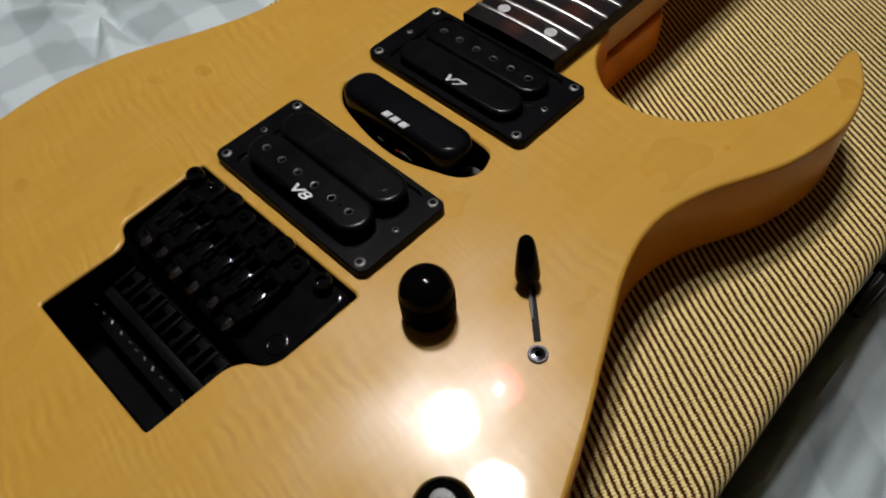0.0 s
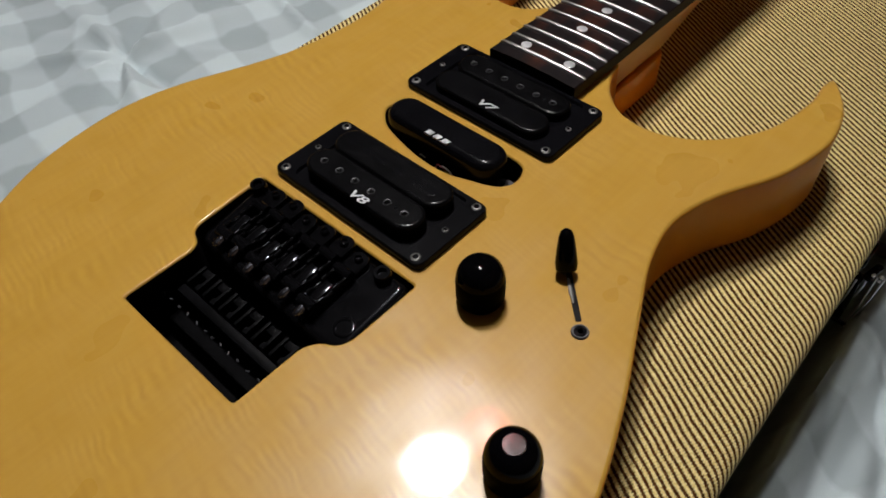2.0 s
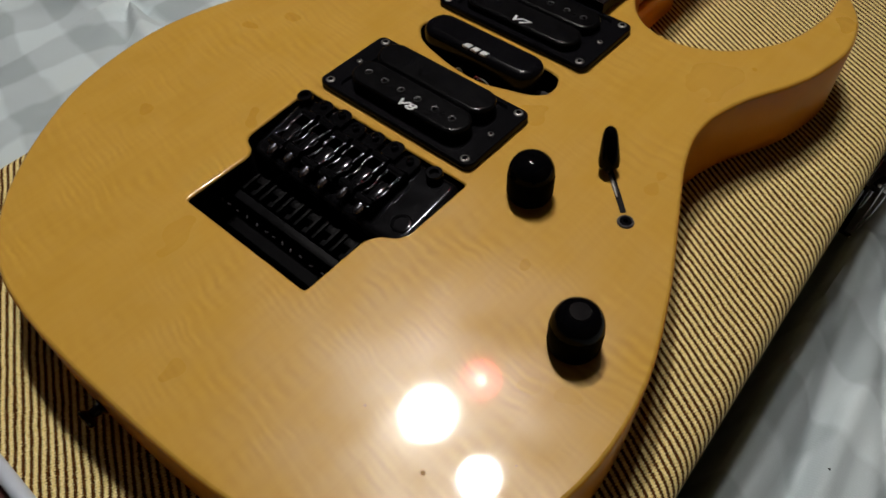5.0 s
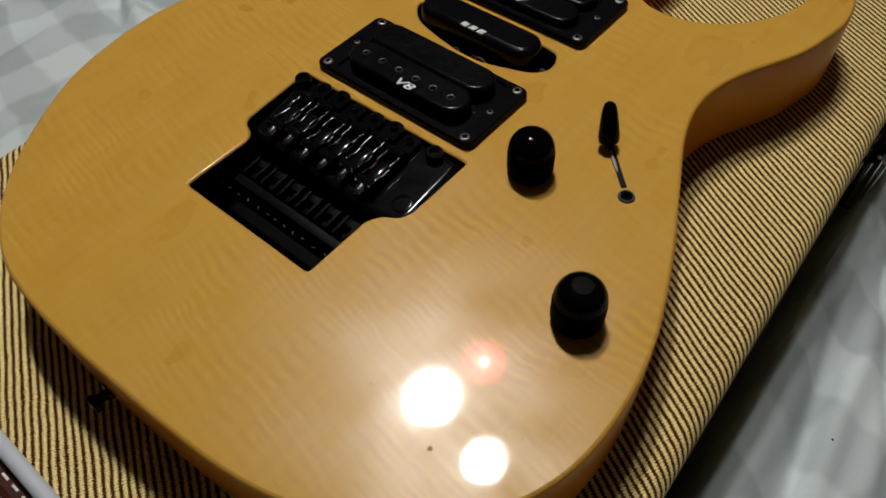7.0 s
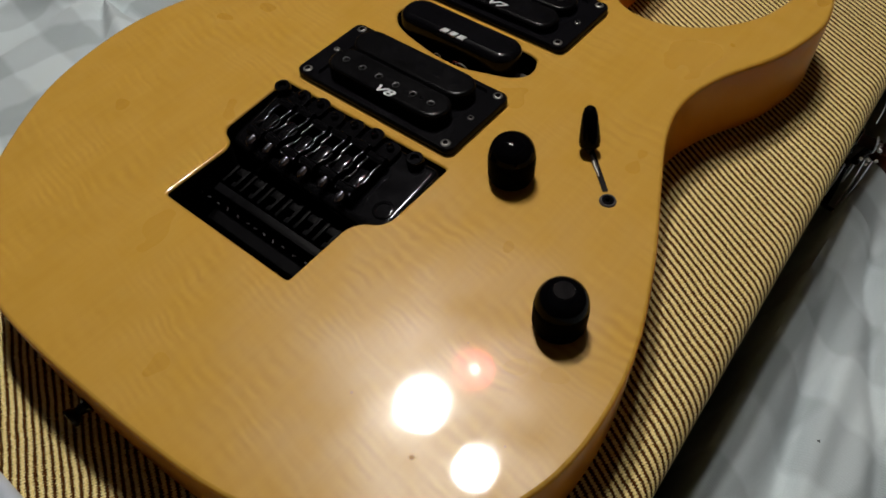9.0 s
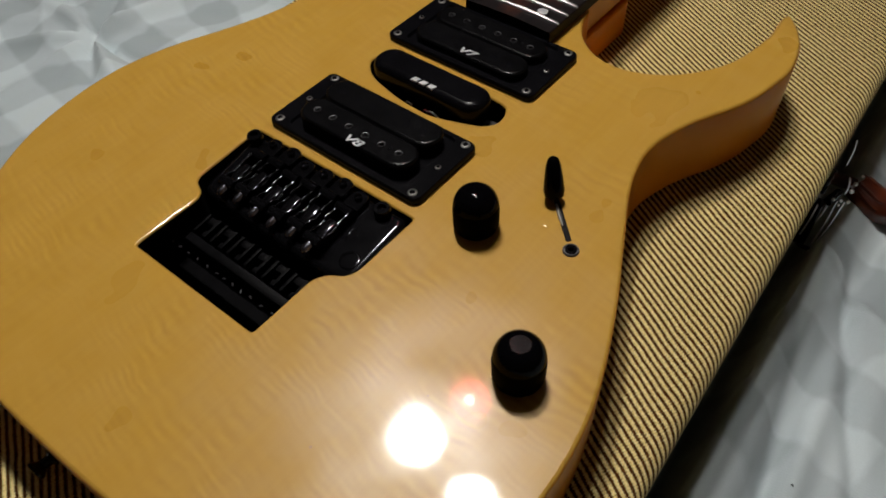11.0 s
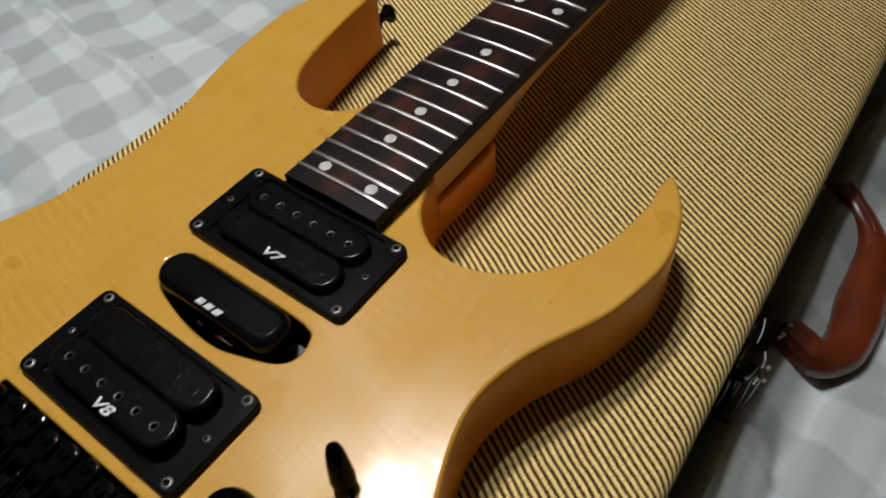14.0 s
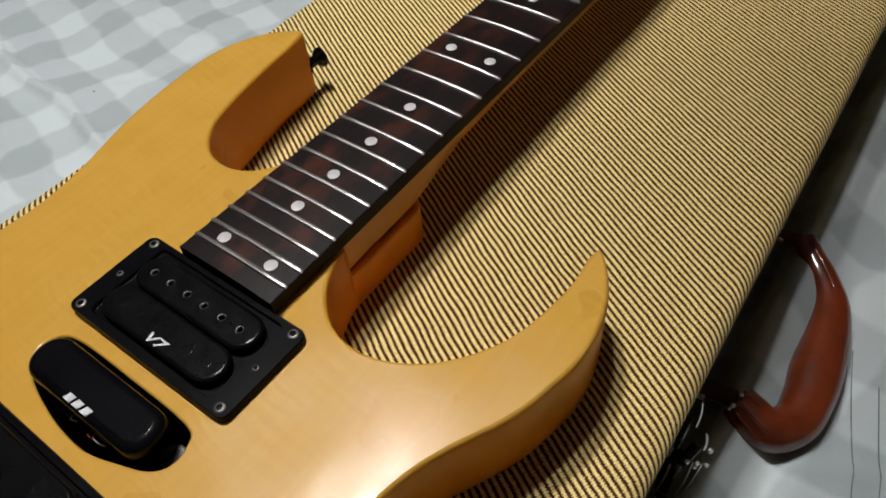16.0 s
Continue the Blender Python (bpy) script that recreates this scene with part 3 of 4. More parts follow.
def handle(case):
    way = [(0.193, 0.3085, -0.135), (0.202, 0.3060, -0.138), (0.2135, 0.3040, -0.141), (0.2235, 0.3180, -0.144), (0.2248, 0.337, -0.145), (0.2228, 0.358, -0.145), (0.2195, 0.385, -0.144), (0.214, 0.4075, -0.142), (0.2035, 0.4235, -0.140), (0.191, 0.435, -0.136), (0.182, 0.443, -0.133)]
    radii = [0.0112, 0.0124, 0.0128, 0.0128, 0.0138, 0.0150, 0.0130, 0.0108, 0.0092, 0.0080, 0.0075]
    line = spline(way, 6, False)
    size = [v[0] for v in spline([(r, 0, 0) for r in radii], 6, False)]
    grip = part("handle", tube(line, size, 20, 0.8), LEATHER, case, "glossy red-brown leather carrying handle", angle=60)
    for first, last, turn in ((1, 13, 30), (2, 12, 58), (1, 9, -10), (44, 56, 0)):
        a = radians(turn)
        over = [line[k] + Vector((0, -size[k] * math.sin(a), size[k] * 0.80 * math.cos(a))) for k in range(first, last)]
        part("seam_welt", tube(over, [0.0005] + [0.0012] * (len(over) - 2) + [0.0005], 10), LEATHER, grip)
    for x, y, z, wide in ((0.1925, 0.2995, -0.1275, 0.0016), (0.1915, 0.2975, -0.1290, 0.0012), (0.1940, 0.3055, -0.1240, 0.0011)):
        part("rivet", turned([(wide * math.sin(math.pi * k / 6), -wide * math.cos(math.pi * k / 6)) for k in range(7)], (x, y, z), 12), STUD, grip)
    for y in (0.302, 0.436):
        x = case_side(y, 1) - 0.003
        bracket = part("handle_bracket", box(x - 0.0095, y - 0.008, -0.150, x - 0.002, y + 0.008, -0.122, 0.001), IRON, case, "dark metal handle bracket")
        part("handle_loop", tube([(x - 0.004, y + 0.003, -0.135), (x + 0.0175, y + 0.008, -0.137)], 0.0058, 12, 0.6), DARK_LEATHER, bracket)
        part("rivet", tube([(x - 0.003, y - 0.006, -0.130), (x + 0.003, y - 0.006, -0.130)], 0.0022, 10), CHROME, bracket)


# ---- guitar ----
TREBLE = [(0.0, -0.1545), (0.045, -0.1525), (0.085, -0.148), (0.118, -0.136), (0.145, -0.115), (0.162, -0.090), (0.168, -0.060), (0.164, -0.022), (0.149, 0.020), (0.132, 0.056), (0.1180, 0.087),
          (0.1134, 0.112), (0.1192, 0.138), (0.1338, 0.168), (0.1400, 0.190), (0.1424, 0.211), (0.1375, 0.2345), (0.128, 0.251), (0.1215, 0.257), (0.1195, 0.250), (0.1205, 0.231), (0.114, 0.198), (0.097, 0.173),
          (0.075, 0.1605), (0.055, 0.161), (0.041, 0.170), (0.0325, 0.182), (0.0285, 0.196)]
BASS = [(-0.0285, 0.232), (-0.0345, 0.223), (-0.046, 0.2095), (-0.060, 0.205), (-0.076, 0.209), (-0.089, 0.224), (-0.0965, 0.250), (-0.1015, 0.280), (-0.1045, 0.303), (-0.1075, 0.3115), (-0.114, 0.3105), (-0.128, 0.297),
        (-0.1385, 0.274), (-0.140, 0.246), (-0.134, 0.202), (-0.122, 0.160), (-0.1185, 0.130), (-0.1225, 0.092), (-0.1324, 0.061), (-0.1460, 0.028), (-0.1526, -0.004), (-0.1504, -0.036), (-0.1416, -0.068),
        (-0.121, -0.103), (-0.096, -0.131), (-0.066, -0.1485), (-0.034, -0.154)]
BRIDGE_RECESS = [(-0.0374, -0.0764), (0.0408, -0.0762), (0.0405, -0.042), (0.044, -0.036), (0.050, -0.033), (0.0530, -0.027), (0.0530, 0.0112), (-0.0512, 0.0105), (-0.0485, -0.031), (-0.0460, -0.0345), (-0.0398, -0.037), (-0.0374, -0.041)]
MIDDLE_RECESS = [(-0.0435, 0.0855), (-0.034, 0.0758), (-0.018, 0.0708), (-0.002, 0.0682), (0.013, 0.0682), (0.027, 0.0722), (0.0390, 0.0770), (0.0444, 0.0840), (0.0432, 0.0930), (0.0355, 0.0988), (0.0, 0.0995), (-0.030, 0.0990), (-0.0405, 0.0950)]


def guitar():
    g = thing("electric_guitar", (0, 0, CASE_Z), "amber maple electric guitar without strings, black hardware, lying on its case", "electric guitar")
    body(g)
    chips(g)
    neck(g)
    humbucker(g, 0.129, 1, "V7")
    humbucker(g, 0.039, -1, "V8")
    middle_pickup(g)
    tremolo(g)
    for x, y, capped in ((0.0767, 0.0231, False), (0.1345, -0.0272, True)):
        knob(g, x, y, capped)
    switch(g)
    strap_button(g, (-0.111, 0.3105, -0.025), (0.15, 1, 0), 0.95)
    strap_button(g, (0.0, -0.1545, -0.030), (0, -1, 0), 0.62)


def body(g):
    outline = spline(TREBLE, 4, False) + spline(BASS + [TREBLE[0]], 4, False)[:-1]
    outline = [p.to_2d() for p in outline]
    bm = bmesh.new()
    t = CASE_Z + 0.0004
    layers = [(inset(outline, 0.0060), t), (inset(outline, 0.0037), t + 0.0005), (inset(outline, 0.0018), t + 0.0018), (inset(outline, 0.0005), t + 0.0037), (outline, t + 0.0062), (outline, -0.0022), (inset(outline, 0.0002), -0.0013), (inset(outline, 0.0006), -0.0006), (inset(outline, 0.0011), -0.0002), (inset(outline, 0.0018), 0.0)]
    made = rings(bm, layers, top=False, bottom=False)

    def hem(rim):
        return [e for i, v in enumerate(rim) for e in v.link_edges if e.other_vert(v) is rim[(i + 1) % len(rim)]]

    for f in bm.faces:
        low = min(v.co.z for v in f.verts)
        if low < -0.0010:
            f.material_index = 3 if low > -0.0030 else 2
    bmesh.ops.triangle_fill(bm, use_beauty=True, edges=hem(made[0]), normal=(0, 0, -1))
    edges = hem(made[-1])
    cavities = []
    for line, steps, depth in ((BRIDGE_RECESS, 1, -0.034), (MIDDLE_RECESS, 4, -0.030)):
        loop = [p.to_2d() for p in spline(line, steps)] if steps > 1 else soften([Vector(p) for p in line], 0.003)
        upper = [bm.verts.new((p.x, p.y, 0)) for p in loop]
        edges += [bm.edges.new((upper[i], upper[(i + 1) % len(upper)])) for i in range(len(upper))]
        cavities.append((upper, loop, depth))
    bmesh.ops.triangle_fill(bm, use_beauty=True, edges=edges, normal=(0, 0, 1))
    for upper, loop, depth in cavities:
        n, ring_above = len(upper), upper
        for k in (1, 2, 3):
            a = math.pi / 2 * k / 3
            lip = [bm.verts.new((p.x, p.y, -0.0010 + 0.0010 * math.cos(a))) for p in inset(loop, 0.0010 * math.sin(a))]
            for i in range(n):
                j = (i + 1) % n
                bm.faces.new((ring_above[i], ring_above[j], lip[j], lip[i]))
            ring_above = lip
        low = [bm.verts.new((p.x, p.y, depth)) for p in inset(loop, 0.0010)]
        for i in range(n):
            j = (i + 1) % n
            bm.faces.new((lip[i], lip[j], low[j], low[i])).material_index = 1
        bm.faces.new(low).material_index = 1
    # heel under the neck
    before = set(bm.faces)
    slab(rounded(-0.0275, 0.150, 0.0275, 0.2545, 0.009), t, -0.0205, 0.002, bm)
    for f in set(bm.faces) - before:
        f.material_index = 2
    part("body", bm, [MAPLE, CAVITY, SIDE_WOOD, EDGE_WOOD], g, "amber lacquered maple body with faint flame", angle=50)


def chips(g):
    """Small dark dings in the lacquer round the controls."""
    for x, y, r in ((0.093, -0.095, 0.0007), (0.125, -0.100, 0.0010), (0.113, -0.054, 0.0004), (0.147, -0.078, 0.0005)):
        part("lacquer_chip", turned([(r, -0.0002), (r * 0.9, 0.00004), (0.0, 0.00006)], (x, y, 0), 9), CHIP, g, "small brown lacquer chip")


def soften(corners, r, steps=4):
    """Rounds every corner of a polygon."""
    out = []
    n = len(corners)
    for i in range(n):
        p, a, b = corners[i], corners[i - 1] - corners[i], corners[(i + 1) % n] - corners[i]
        d = min(r, a.length * 0.45, b.length * 0.45)
        s, e = p + a.normalized() * d, p + b.normalized() * d
        for k in range(steps + 1):
            u = k / steps
            out.append((1 - u) ** 2 * s + 2 * u * (1 - u) * p + u * u * e)
    return out


def fret_at(n):
    return 0.648 * 2 ** (-n / 12)


def half_width(y):
    return 0.0285 - 0.0070 * (y - 0.162) / 0.486


def neck(g):
    # the neck's back: a D section that thins past the heel
    bm = bmesh.new()
    rows = []
    for y in (0.153, 0.20, 0.246, 0.256, 0.268, 0.29, 0.33, 0.42, 0.52, 0.60, 0.648, 0.66):
        w = half_width(y) - 0.0006
        deep = 0.0225 if y < 0.25 else 0.0225 - 0.0075 * min(1, (y - 0.25) / 0.05)
        square = 1.0 if y < 0.25 else max(0.0, 1 - (y - 0.25) / 0.05)
        line = []
        for k in range(13):
            a = math.pi * k / 12
            c, s = math.cos(a), math.sin(a)
            e = 0.22 * square + 0.75 * (1 - square)
            line.append((w * math.copysign(abs(c) ** e, c), 0.0014 - (deep - 0.0014) * s ** e))
        rows.append([bm.verts.new((x, y, z)) for x, z in line])
    for a, b in zip(rows, rows[1:]):
        for i in range(12):
            bm.faces.new((a[i], a[i + 1], b[i + 1], b[i]))
        bm.faces.new((a[12], a[0], b[0], b[12]))
    bm.faces.new(rows[0])
    bm.faces.new(rows[-1][::-1])
    part("neck", bm, NECK_WOOD, g, "maple neck", angle=60)
    head = [(-0.0215, 0.658), (0.0215, 0.658), (0.036, 0.690), (0.030, 0.76), (0.012, 0.835), (-0.034, 0.70)]
    part("headstock", slab(soften([Vector(p) for p in head], 0.006), -0.012, 0.002, 0.001), GLOSS_BLACK, g)
    # fingerboard with a slight crown
    bm = bmesh.new()
    rows = []
    for y in (0.1525, 0.154, 0.30, 0.45, 0.6485):
        w = half_width(y)
        z = [(-w, 0.0012), (-w, 0.0078), (-w + 0.0006, 0.0084), (-w * 0.5, 0.0091), (0, 0.0094), (w * 0.5, 0.0091), (w - 0.0006, 0.0084), (w, 0.0078), (w, 0.0012)]
        rows.append([bm.verts.new((x, y, h)) for x, h in z])
    for a, b in zip(rows, rows[1:]):
        for i in range(8):
            f = bm.faces.new((a[i], a[i + 1], b[i + 1], b[i]))
            f.material_index = 1 if i in (0, 7) else 0
        bm.faces.new((a[8], a[0], b[0], b[8]))
    # End face coloured black for the pickup ring's shadow on it.
    bm.faces.new(rows[0]).material_index = 1
    bm.faces.new(rows[-1][::-1])
    board = part("fingerboard", bm, [ROSEWOOD, EDGE_BLACK], g, "dark rosewood fingerboard", angle=25)
    for n in range(1, 25):
        y = fret_at(n)
        w = half_width(y) - 0.0004
        line = [(-w, y, 0.0082), (-w + 0.0012, y, 0.0086), (-w * 0.5, y, 0.00925), (0, y, 0.0095), (w * 0.5, y, 0.00925), (w - 0.0012, y, 0.0086), (w, y, 0.0082)]
        part("fret", tube(line, [0.0009, 0.00125, 0.00125, 0.00125, 0.00125, 0.00125, 0.0009], 8, 0.9), NICKEL, board)
    dot = None
    for n in (3, 5, 7, 9, 12, 15, 17, 19, 21, 24):
        y = (fret_at(n) + fret_at(n - 1)) / 2
        for x in ((-0.0145, 0.0145) if n == 24 else (-0.0128, 0.0128) if n == 12 else (0.0,)):
            z = 0.0094 - 0.0003 * (abs(x) / 0.014)
            m = Matrix.Translation((x, y, z))
            if dot is None:
                dot = part("inlay_dot", turned([(0.0031, -0.0012), (0.0031, 0.00012), (0.0029, 0.0002)], (0, 0, 0), 20), PEARL, board)
                dot.matrix_basis = m
            else:
                repeat(dot, m, board)
    part("nut", box(-0.0215, 0.648, 0.002, 0.0215, 0.658, 0.011), DULL_BLACK, g)


def screw(name, at, r, parent, first=None):
    """A small cross-head screw: a turned head with a sunk cross."""
    if first is None:
        bm = turned([(r, -0.0005), (r, 0.0001), (r * 0.85, 0.0004), (r * 0.55, 0.0005), (r * 0.48, -0.0003)], (0, 0, 0), 16)
        # Sunk centre coloured black, for the shade inside the socket.
        for f in bm.faces:
            if all(v.co.xy.length < r * 0.6 for v in f.verts):
                f.material_index = 1
        first = part(name, bm, [STEEL, CAVITY], parent)
        first.matrix_basis = Matrix.Translation(at)
        return first
    return repeat(first, Matrix.Translation(at), parent)


def humbucker(g, yc, poles, text):
    label = "black humbucker pickup in a black mounting ring"
    bm = bmesh.new()
    inner = rounded(-0.038, yc - 0.0198, 0.038, yc + 0.0205, 0.003, 5)
    outer = rounded(-0.0487, yc - 0.0235, 0.0485, yc + 0.0234, 0.0042, 5)
    loops = [(outer, 0.0), (outer, 0.0032), (inset(outer, 0.0005), 0.0038), (inner, 0.0038), (inset(inner, 0.0004), 0.0032), (inset(inner, 0.0006), 0.0024)]
    rings(bm, loops, top=True, bottom=True)
    ring = part("humbucker_pickup", bm, GLOSS_BLACK, g, label)
    first = None
    for x in (-0.0435, 0.0435):
        for y in (yc - 0.0197, yc + 0.0197):
            first = screw("ring_screw", (x, y, 0.0038), 0.0024, ring, first)
    small = None
    for x, y in ((-0.0425, yc), (0.0425, yc)):
        small = screw("height_screw", (x, y, 0.0038), 0.0016, ring, small)
    lift, off = (0.0030, 0.0008) if poles < 0 else (0.0, -0.0005)
    for k in (-1, 1):
        y = yc + off + k * 0.0090
        loop = rounded(-0.0355, y - 0.0088, 0.0355, y + 0.0088, 0.0086, 8)
        bm = bmesh.new()
        rings(bm, [(loop, -0.004)] + [(inset(loop, 0.0018 * (1 - math.cos(math.pi / 2 * q / 5))), 0.0054 + lift + 0.0018 * math.sin(math.pi / 2 * q / 5)) for q in range(6)])
        part("bobbin", bm, SATIN_BLACK, ring, angle=50)
        first = None
        for i in range(6):
            at = (-0.0265 + 0.0106 * i, y - 0.0006, 0.0072 + lift)
            if k == poles:
                if first is None:
                    bm = turned([(0.0020, 0.0), (0.0019, 0.0003), (0.0013, 0.0002), (0.0011, -0.0001)], (0, 0, 0), 14)
                    # Black middle paints in the shade of the screw's recess.
                    for f in bm.faces:
                        f.material_index = 1 if all(v.co.xy.length < 0.0016 for v in f.verts) else 0
                    first = part("pole_screw", bm, [POLE, CAVITY], ring)
                    first.matrix_basis = Matrix.Translation(at)
                else:
                    repeat(first, Matrix.Translation(at), ring)
            else:
                if first is None:
                    first = part("pole_slug", turned([(0.0025, -0.0002), (0.0024, 0.00003), (0.0022, 0.00006)], (0, 0, 0), 14), GLOSS_BLACK, ring)
                    first.matrix_basis = Matrix.Translation(at)
                else:
                    repeat(first, Matrix.Translation(at), ring)
    hole_y = yc + off + poles * 0.0090 - 0.0006
    # No hole is cut: a black disc gives its shade.
    part("coil_hole", turned([(0.0008, -0.0004), (0.0008, 0.00005), (0.0004, 0.0001)], (0.0212, hole_y, 0.0072 + lift), 12), CAVITY, ring)
    writing("marking", text, 0.0060, (0.0012 + lift * 0.6, yc - 0.0150, 0.0073 + lift), PRINT, ring)


def middle_pickup(g):
    loop = rounded(-0.0362, 0.0758, 0.0356, 0.0957, 0.0090, 7)
    bm = bmesh.new()
    rings(bm, [(loop, -0.018), (loop, 0.0048), (inset(loop, 0.0003), 0.0060), (inset(loop, 0.0010), 0.0072), (inset(loop, 0.0022), 0.0081), (inset(loop, 0.0038), 0.0085)])
    cover = part("single_coil_pickup", bm, GLOSS_BLACK, g, "black single-coil pickup cover standing in a routed opening", angle=70)
    for i in range(3):
        x = -0.0066 + i * 0.0052
        loop = [Vector(p) for p in ((x, 0.0772), (x + 0.0037, 0.0772), (x + 0.0047, 0.0803), (x + 0.0010, 0.0803))]
        part("printed_bar", slab(loop, 0.0076, 0.0087, 0.0001), PRINT, cover)
    part("mounting_ear", slab(rounded(0.0325, 0.0830, 0.0412, 0.0930, 0.003), -0.0120, -0.0090, 0.0008), EAR, cover, "grey metal mounting ear")
    for m, label, line in ((RED_WIRE, "red wire", [(0.0025, 0.0750, -0.008), (0.0045, 0.0740, -0.0040), (0.0070, 0.0738, -0.0036), (0.0090, 0.0748, -0.006)]),
                           (WHITE_WIRE, "white wire", [(0.0050, 0.0752, -0.006), (0.0078, 0.0744, -0.0038), (0.0105, 0.0741, -0.0035), (0.0130, 0.0750, -0.006)]),
                           (WHITE_WIRE, "white wire", [(-0.0090, 0.0755, -0.006), (-0.0075, 0.0745, -0.0046), (-0.0062, 0.0743, -0.0042), (-0.0052, 0.0752, -0.006)])):
        part("pickup_wire", tube(spline(line, 4, False), 0.0003, 8), m, cover, label)


def saddle_pieces():
    """The pieces of one saddle, round its own middle line: nose, rails, roller, string block, clamp bolt, screw."""
    yield "saddle_nose", slab(rounded(-0.0046, -0.004, 0.0046, 0.0088, 0.0040, 5), 0.0, 0.0026, 0.0006), BLACK_CHROME
    for u, v in ((-0.0045, -0.0027), (0.0027, 0.0045)):
        steps = []
        for y, length, z, tip in ((-0.0275, 0.0053, 0.0068, 0.0), (-0.0220, 0.0022, 0.0065, 0.00006), (-0.0195, 0.0010, 0.0055, 0.0), (-0.0183, 0.0042, 0.0048, -0.00006), (-0.0136, 0.0034, 0.0060, 0.0),
                                  (-0.0099, 0.0012, 0.0056, 0.0001), (-0.0085, 0.0024, 0.0055, 0.0)):
            z, tip = (z, tip) if u < 0 else (z - 0.0002, -tip)
            steps += [(y, z - 0.0009), (y + 0.0002, z - tip), (y + length - 0.0002, z + tip), (y + length, z - 0.0009)]
        bm = bmesh.new()
        rows = [[bm.verts.new(p) for p in [(u, y, 0.0)] + [((u + v) / 2 - (v - u) / 2 * math.cos(math.pi * k / 6), y, z - 0.0009 + 0.0009 * math.sin(math.pi * k / 6)) for k in range(7)] + [(v, y, 0.0)]] for y, z in steps]
        for a, b in zip(rows, rows[1:]):
            for k in range(9):
                bm.faces.new((a[k], a[(k + 1) % 9], b[(k + 1) % 9], b[k]))
        bm.faces.new(rows[0])
        bm.faces.new(rows[-1][::-1])
        yield "saddle_rail", bm, BLACK_CHROME
    yield "string_roller", tube([(-0.0045, -0.0045, 0.0038), (0.0045, -0.0045, 0.0038)], 0.0026, 12), BLACK_CHROME
    yield "string_block", box(-0.0023, -0.0225, 0.0, 0.0023, -0.0120, 0.0050, 0.0006), BLACK_CHROME
    yield "clamp_bar", tube([(-0.0044, -0.0250, 0.0045), (0.0044, -0.0250, 0.0045)], 0.0030, 12), BLACK_CHROME
    yield "clamp_bolt", tube([(0, -0.0270, 0.0042), (0, -0.0300, 0.0040), (0, -0.0315, 0.0040), (0, -0.0326, 0.0040), (0, -0.0330, 0.0040)], [0.0021, 0.0022, 0.0018, 0.0010, 0.0002], 14), BOLT
    yield "saddle_screw", turned([(0.0018, 0.002), (0.0018, 0.0040), (0.0012, 0.0044), (0.0008, 0.0034)], (0, 0.0045, 0), 12), BLACK_CHROME


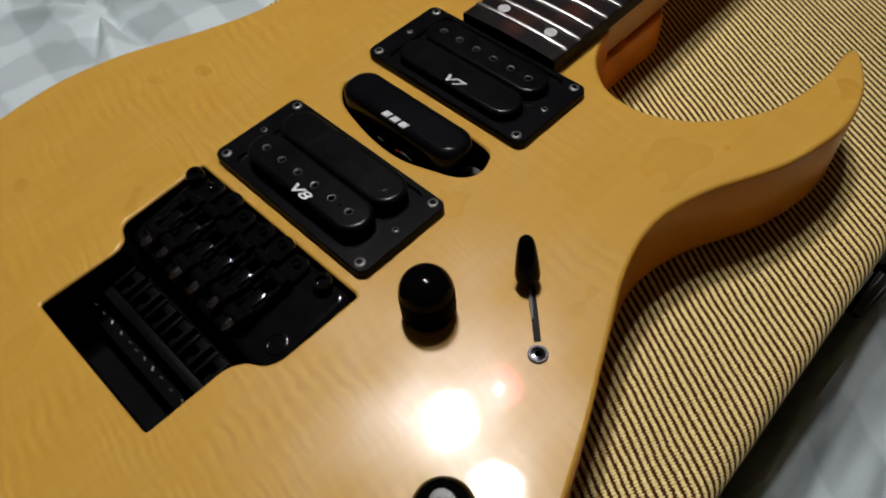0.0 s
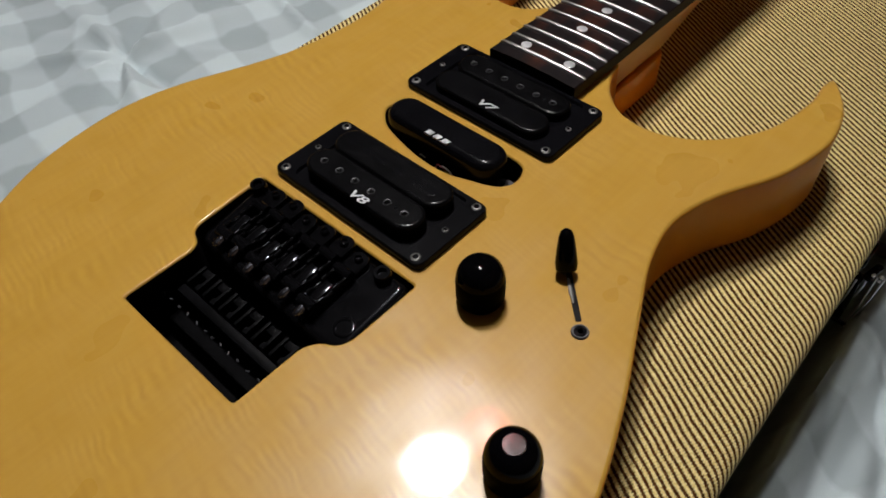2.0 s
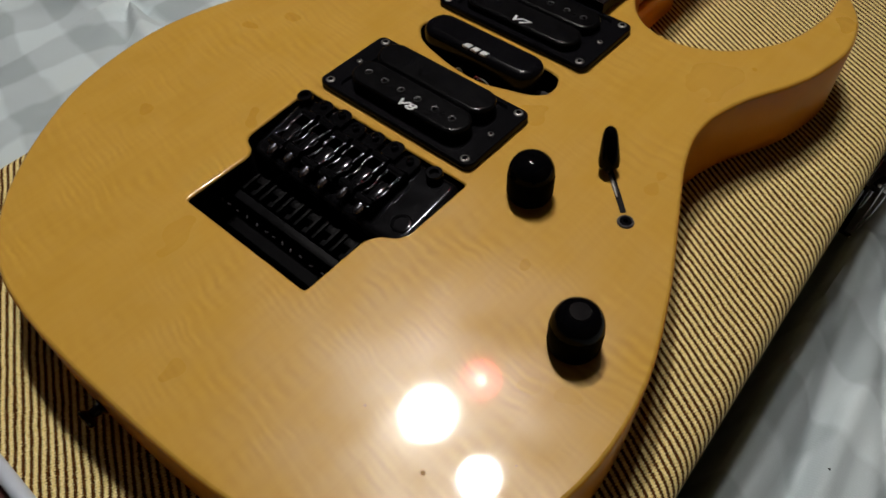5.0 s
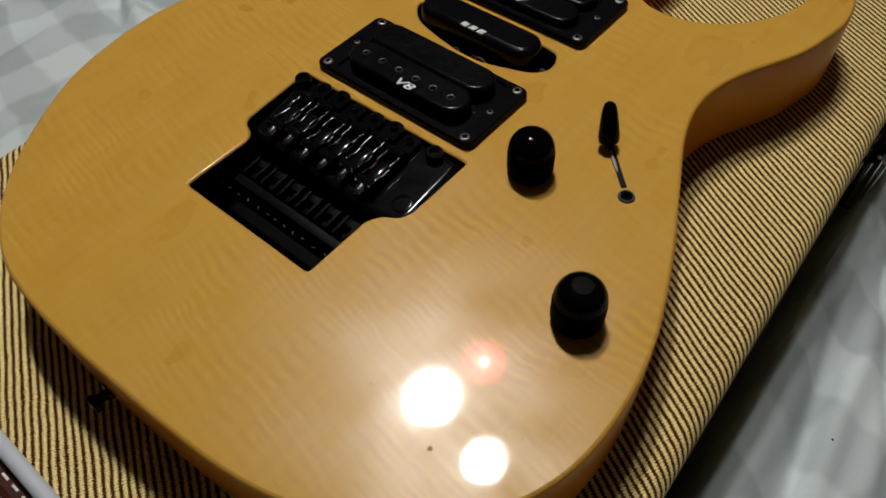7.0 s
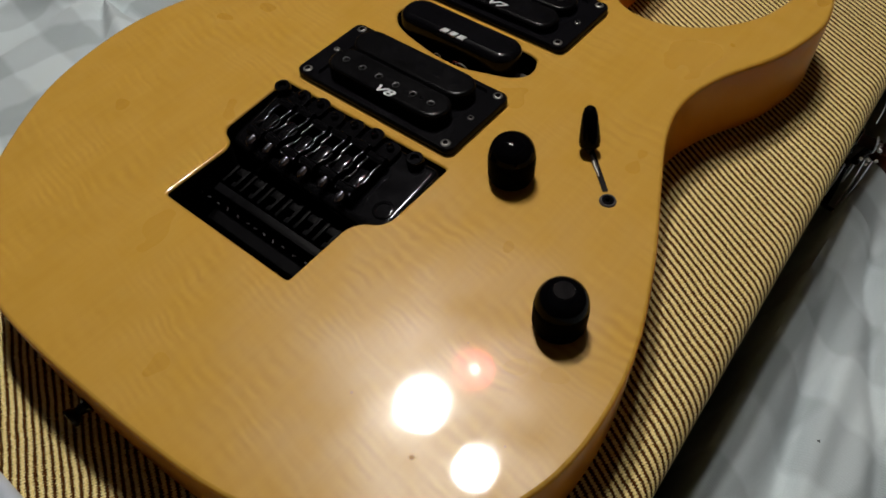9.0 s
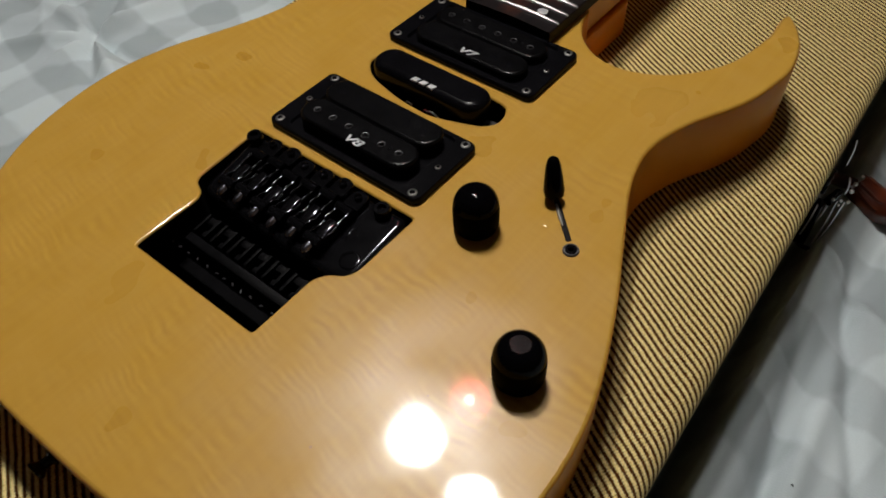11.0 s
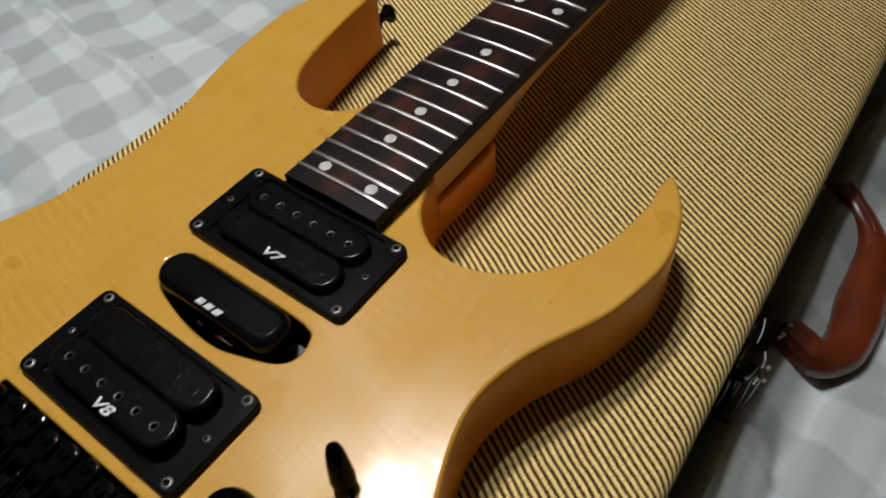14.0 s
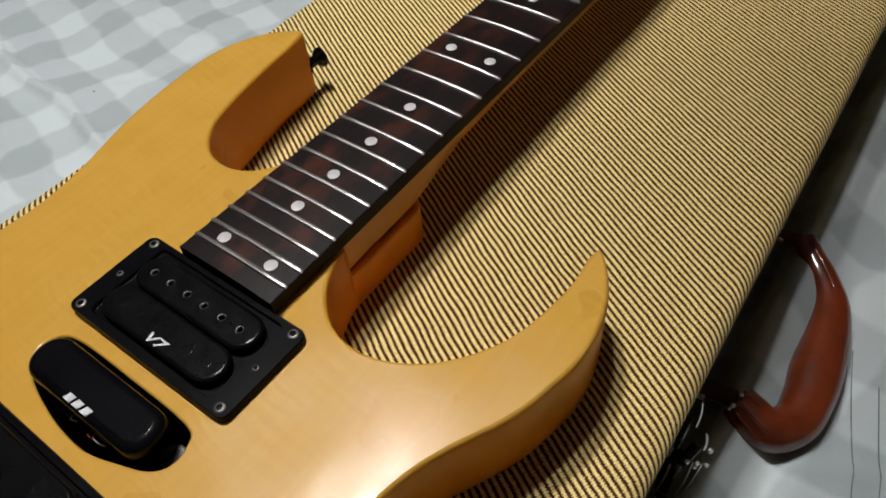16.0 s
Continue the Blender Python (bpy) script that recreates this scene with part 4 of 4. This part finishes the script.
def tremolo(g):
    plate_line = [(-0.0345, -0.0335), (0.0400, -0.0345), (0.0435, -0.0345), (0.0490, -0.0320), (0.0512, -0.0270), (0.0512, 0.0045), (0.0490, 0.0082), (-0.0470, 0.0075), (-0.0485, 0.0050), (-0.0465, -0.0290), (-0.0440, -0.0325)]
    loop = soften([Vector(p) for p in plate_line], 0.003)
    bm = bmesh.new()
    rings(bm, [(loop, -0.0065)] + [(inset(loop, 0.0034 * (1 - math.cos(math.pi / 2 * k / 5))), -0.0030 + 0.0030 * math.sin(math.pi / 2 * k / 5)) for k in range(6)])
    plate = part("tremolo_bridge", bm, BLACK_CHROME, g, "black locking tremolo bridge", angle=70)
    # with no strings to pull it, the bridge sinks at the back
    plate.matrix_basis = Matrix.Translation((0, 0.008, 0)) @ Matrix.Rotation(radians(7), 4, "X") @ Matrix.Translation((0, -0.008, 0))
    for x, y in ((-0.0450, 0.0035), (0.0385, 0.0045)):
        part("pivot_stud", turned([(0.0040, -0.003), (0.0040, 0.0035), (0.0036, 0.0042), (0.0022, 0.0042), (0.0018, 0.0025)], (x, y, 0), 20), BLACK_CHROME, plate)
    part("arm_socket", turned([(0.0048, -0.001), (0.0048, 0.0003), (0.0045, 0.0005), (0.0036, 0.0005), (0.0033, -0.0030)], (0.0430, -0.0230, 0), 20), BLACK_CHROME, plate)
    kinds = []
    for name, bm, mat in saddle_pieces():
        kinds.append(part(name, bm, mat, plate))
    for i in range(6):
        m = Matrix.Translation((-0.0325 + 0.0115 * i, 0.0012 * math.sin(i * 2.1), 0)) @ Matrix.Rotation(radians(1.6 * math.sin(i * 3.7 + 1)), 4, "Z") @ Matrix.Rotation(radians(1.0 * math.sin(i * 2.3)), 4, "X")
        for first in kinds:
            if i == 0:
                first.matrix_basis = m
            else:
                repeat(first, m, plate)
    # the tuner bed behind the saddles, sunk in the recess
    bed_bm = box(-0.0335, -0.0660, -0.0190, 0.0385, -0.0360, -0.0150, 0.0008)
    part("tuner_bed", bed_bm, DULL_BLACK, plate)
    part("tuner_bar", box(-0.0345, -0.0560, -0.0150, 0.0355, -0.0515, -0.0048, 0.0008), TUNER, plate)
    finger = wheel = None
    for i in range(6):
        m = Matrix.Translation((-0.0290 + 0.0116 * i, 0, 0))
        if finger is None:
            bm = box(-0.0043, -0.0508, -0.0152, -0.0026, -0.0400, -0.0034, 0.0004)
            box(0.0026, -0.0508, -0.0152, 0.0043, -0.0400, -0.0034, 0.0004, bm)
            box(-0.0027, -0.0440, -0.0152, 0.0027, -0.0402, -0.0046, 0.0005, bm)
            box(0.0010, -0.0508, -0.0152, 0.0044, -0.0478, -0.0040, 0.0005, bm)
            finger = part("fine_tuner_arm", bm, TUNER, plate)
            wheel = part("fine_tuner_screw", turned([(0.0015, -0.016), (0.0015, -0.0092), (0.0011, -0.0083), (0.0005, -0.0080), (0.0, -0.0079)], (0, -0.0475, 0), 12), DULL_BLACK, plate)
            finger.matrix_basis = wheel.matrix_basis = m
        else:
            repeat(finger, m, plate)
            repeat(wheel, m, plate)
    tip = None
    for i in range(12):
        m = Matrix.Translation((-0.0362 + 0.0060 * i + 0.0009 * math.sin(i * 5.3), -0.0607 + 0.0004 * math.sin(i * 3.1), -0.0037 - 0.0004 * (i % 3))) @ Matrix.Rotation(radians(35 * math.sin(i * 7.7)), 4, "Z")
        if tip is None:
            tip = part("spring_end", tube([(-0.0008, 0.0002, 0.0), (0.0008, -0.0002, 0.0001)], 0.0004, 8), EAR, plate)
            tip.matrix_basis = m
        else:
            repeat(tip, m, plate)


def knob(g, x, y, capped):
    """A knurled skirt under a polished dome, one knob with a flat cap disc on top."""
    dome = [(0.0099, 0.0143), (0.0095, 0.0161), (0.0088, 0.0178), (0.0079, 0.0192), (0.0067, 0.0203)]
    dome += [(0.0054, 0.0210), (0.0041, 0.0213)] if capped else [(0.0052, 0.0212), (0.0035, 0.0218), (0.0017, 0.0221), (0.0, 0.0222)]
    k = part("control_knob", turned(dome, (x, y, 0.0005), 40), GLOSS_KNOB, g, "glossy black domed control knob with a knurled skirt")
    bm = bmesh.new()
    count = 96
    ridge = [(0.0001 if q % 2 else -0.0001) for q in range(count)]
    rows = []
    for r, z, deep in ((0.0090, 0.0005, 0), (0.0096, 0.0015, 0), (0.0100, 0.0030, 1), (0.0101, 0.0112, 1), (0.0101, 0.0125, 0), (0.0099, 0.0143, 0)):
        rows.append([bm.verts.new((x + (r + deep * ridge[q]) * math.cos(2 * math.pi * q / count), y + (r + deep * ridge[q]) * math.sin(2 * math.pi * q / count), z)) for q in range(count)])
    for low, high in zip(rows, rows[1:]):
        for q in range(count):
            bm.faces.new((low[q], low[(q + 1) % count], high[(q + 1) % count], high[q]))
    bm.faces.new(rows[0][::-1])
    part("skirt", bm, KNURL_BLACK, k, "finely knurled black skirt", angle=30)
    if capped:
        part("cap_disc", turned([(0.0041, 0.0208), (0.0041, 0.0214), (0.0039, 0.0216)], (x, y, 0.0005), 28), CAP_BLACK, k, "polished cap disc")


def switch(g):
    a, b = Vector((0.1138, 0.0400)), Vector((0.0908, 0.0625))
    way = (b - a).normalized()
    side = Vector((-way.y, way.x))
    line = [a - side * 0.0013, b - side * 0.0013, b + side * 0.0013, a + side * 0.0013]
    line = line if (line[1] - line[0]).cross(line[2] - line[1]) > 0 else line[::-1]
    # The slot isn't cut: a thin black plate gives the shade in it.
    slot = part("pickup_switch", slab(soften(line, 0.0008), -0.0004, 0.00035, 0.0001), EDGE_BLACK, g, "black-tipped lever pickup switch in a slot")
    edge = side if side.x < 0 else -side
    shine = [a.lerp(b, k) + edge * 0.0007 for k in (0.28, 0.45, 0.68)]
    part("slot_plate", tube([(*p, 0.0004) for p in shine], [0.0004, 0.0010, 0.0006], 8), NICKEL, slot, "worn chrome switch plate")
    root = Vector((0.0955, 0.0560))
    part("lever", tube([(*root, 0.0), (*(root + Vector((-0.001, 0.0008))), 0.006)], 0.0012, 8), CHROME, slot)
    lean = Vector((-0.26, 0.21, 1.0)).to_track_quat("Z", "Y").to_matrix().to_4x4()
    tip = turned([(0.0034, 0.0), (0.0045, 0.0010), (0.0048, 0.0035), (0.0041, 0.0100), (0.0033, 0.0158), (0.0024, 0.0184), (0.0012, 0.0194), (0.0, 0.0197)], (*root, 0.0032), 20, None, lean)
    part("lever_tip", tip, GLOSS_KNOB, slot, "black bullet-shaped lever tip")
    for at in ((0.1172, 0.0362),):
        rim = part("switch_screw", turned([(0.0037, -0.0004), (0.0037, 0.0004), (0.0033, 0.0009), (0.0029, 0.0009), (0.0027, 0.0004)], (*at, 0.0), 20), EAR, slot)
        part("hex_socket", turned([(0.0026, 0.0002), (0.0026, 0.0006), (0.0012, 0.0007), (0.0011, 0.0004)], (*at, 0.0), 12), BLACK_CHROME, rim)


def strap_button(g, at, way, size=0.8):
    tilt = Vector(way).to_track_quat("Z", "Y").to_matrix().to_4x4()
    profile = [(0.0060, 0.0), (0.0062, 0.0012), (0.0038, 0.0028), (0.0034, 0.0075), (0.0058, 0.0102), (0.0070, 0.0122), (0.0066, 0.0138), (0.0030, 0.0144), (0.0026, 0.0134)]
    part("strap_button", turned([(r * size, z * size) for r, z in profile], at, 24, None, tilt), BLACK_CHROME, g, "black strap button")


room()
ceiling_light()
bed()
lint()
guitar_case()
guitar()
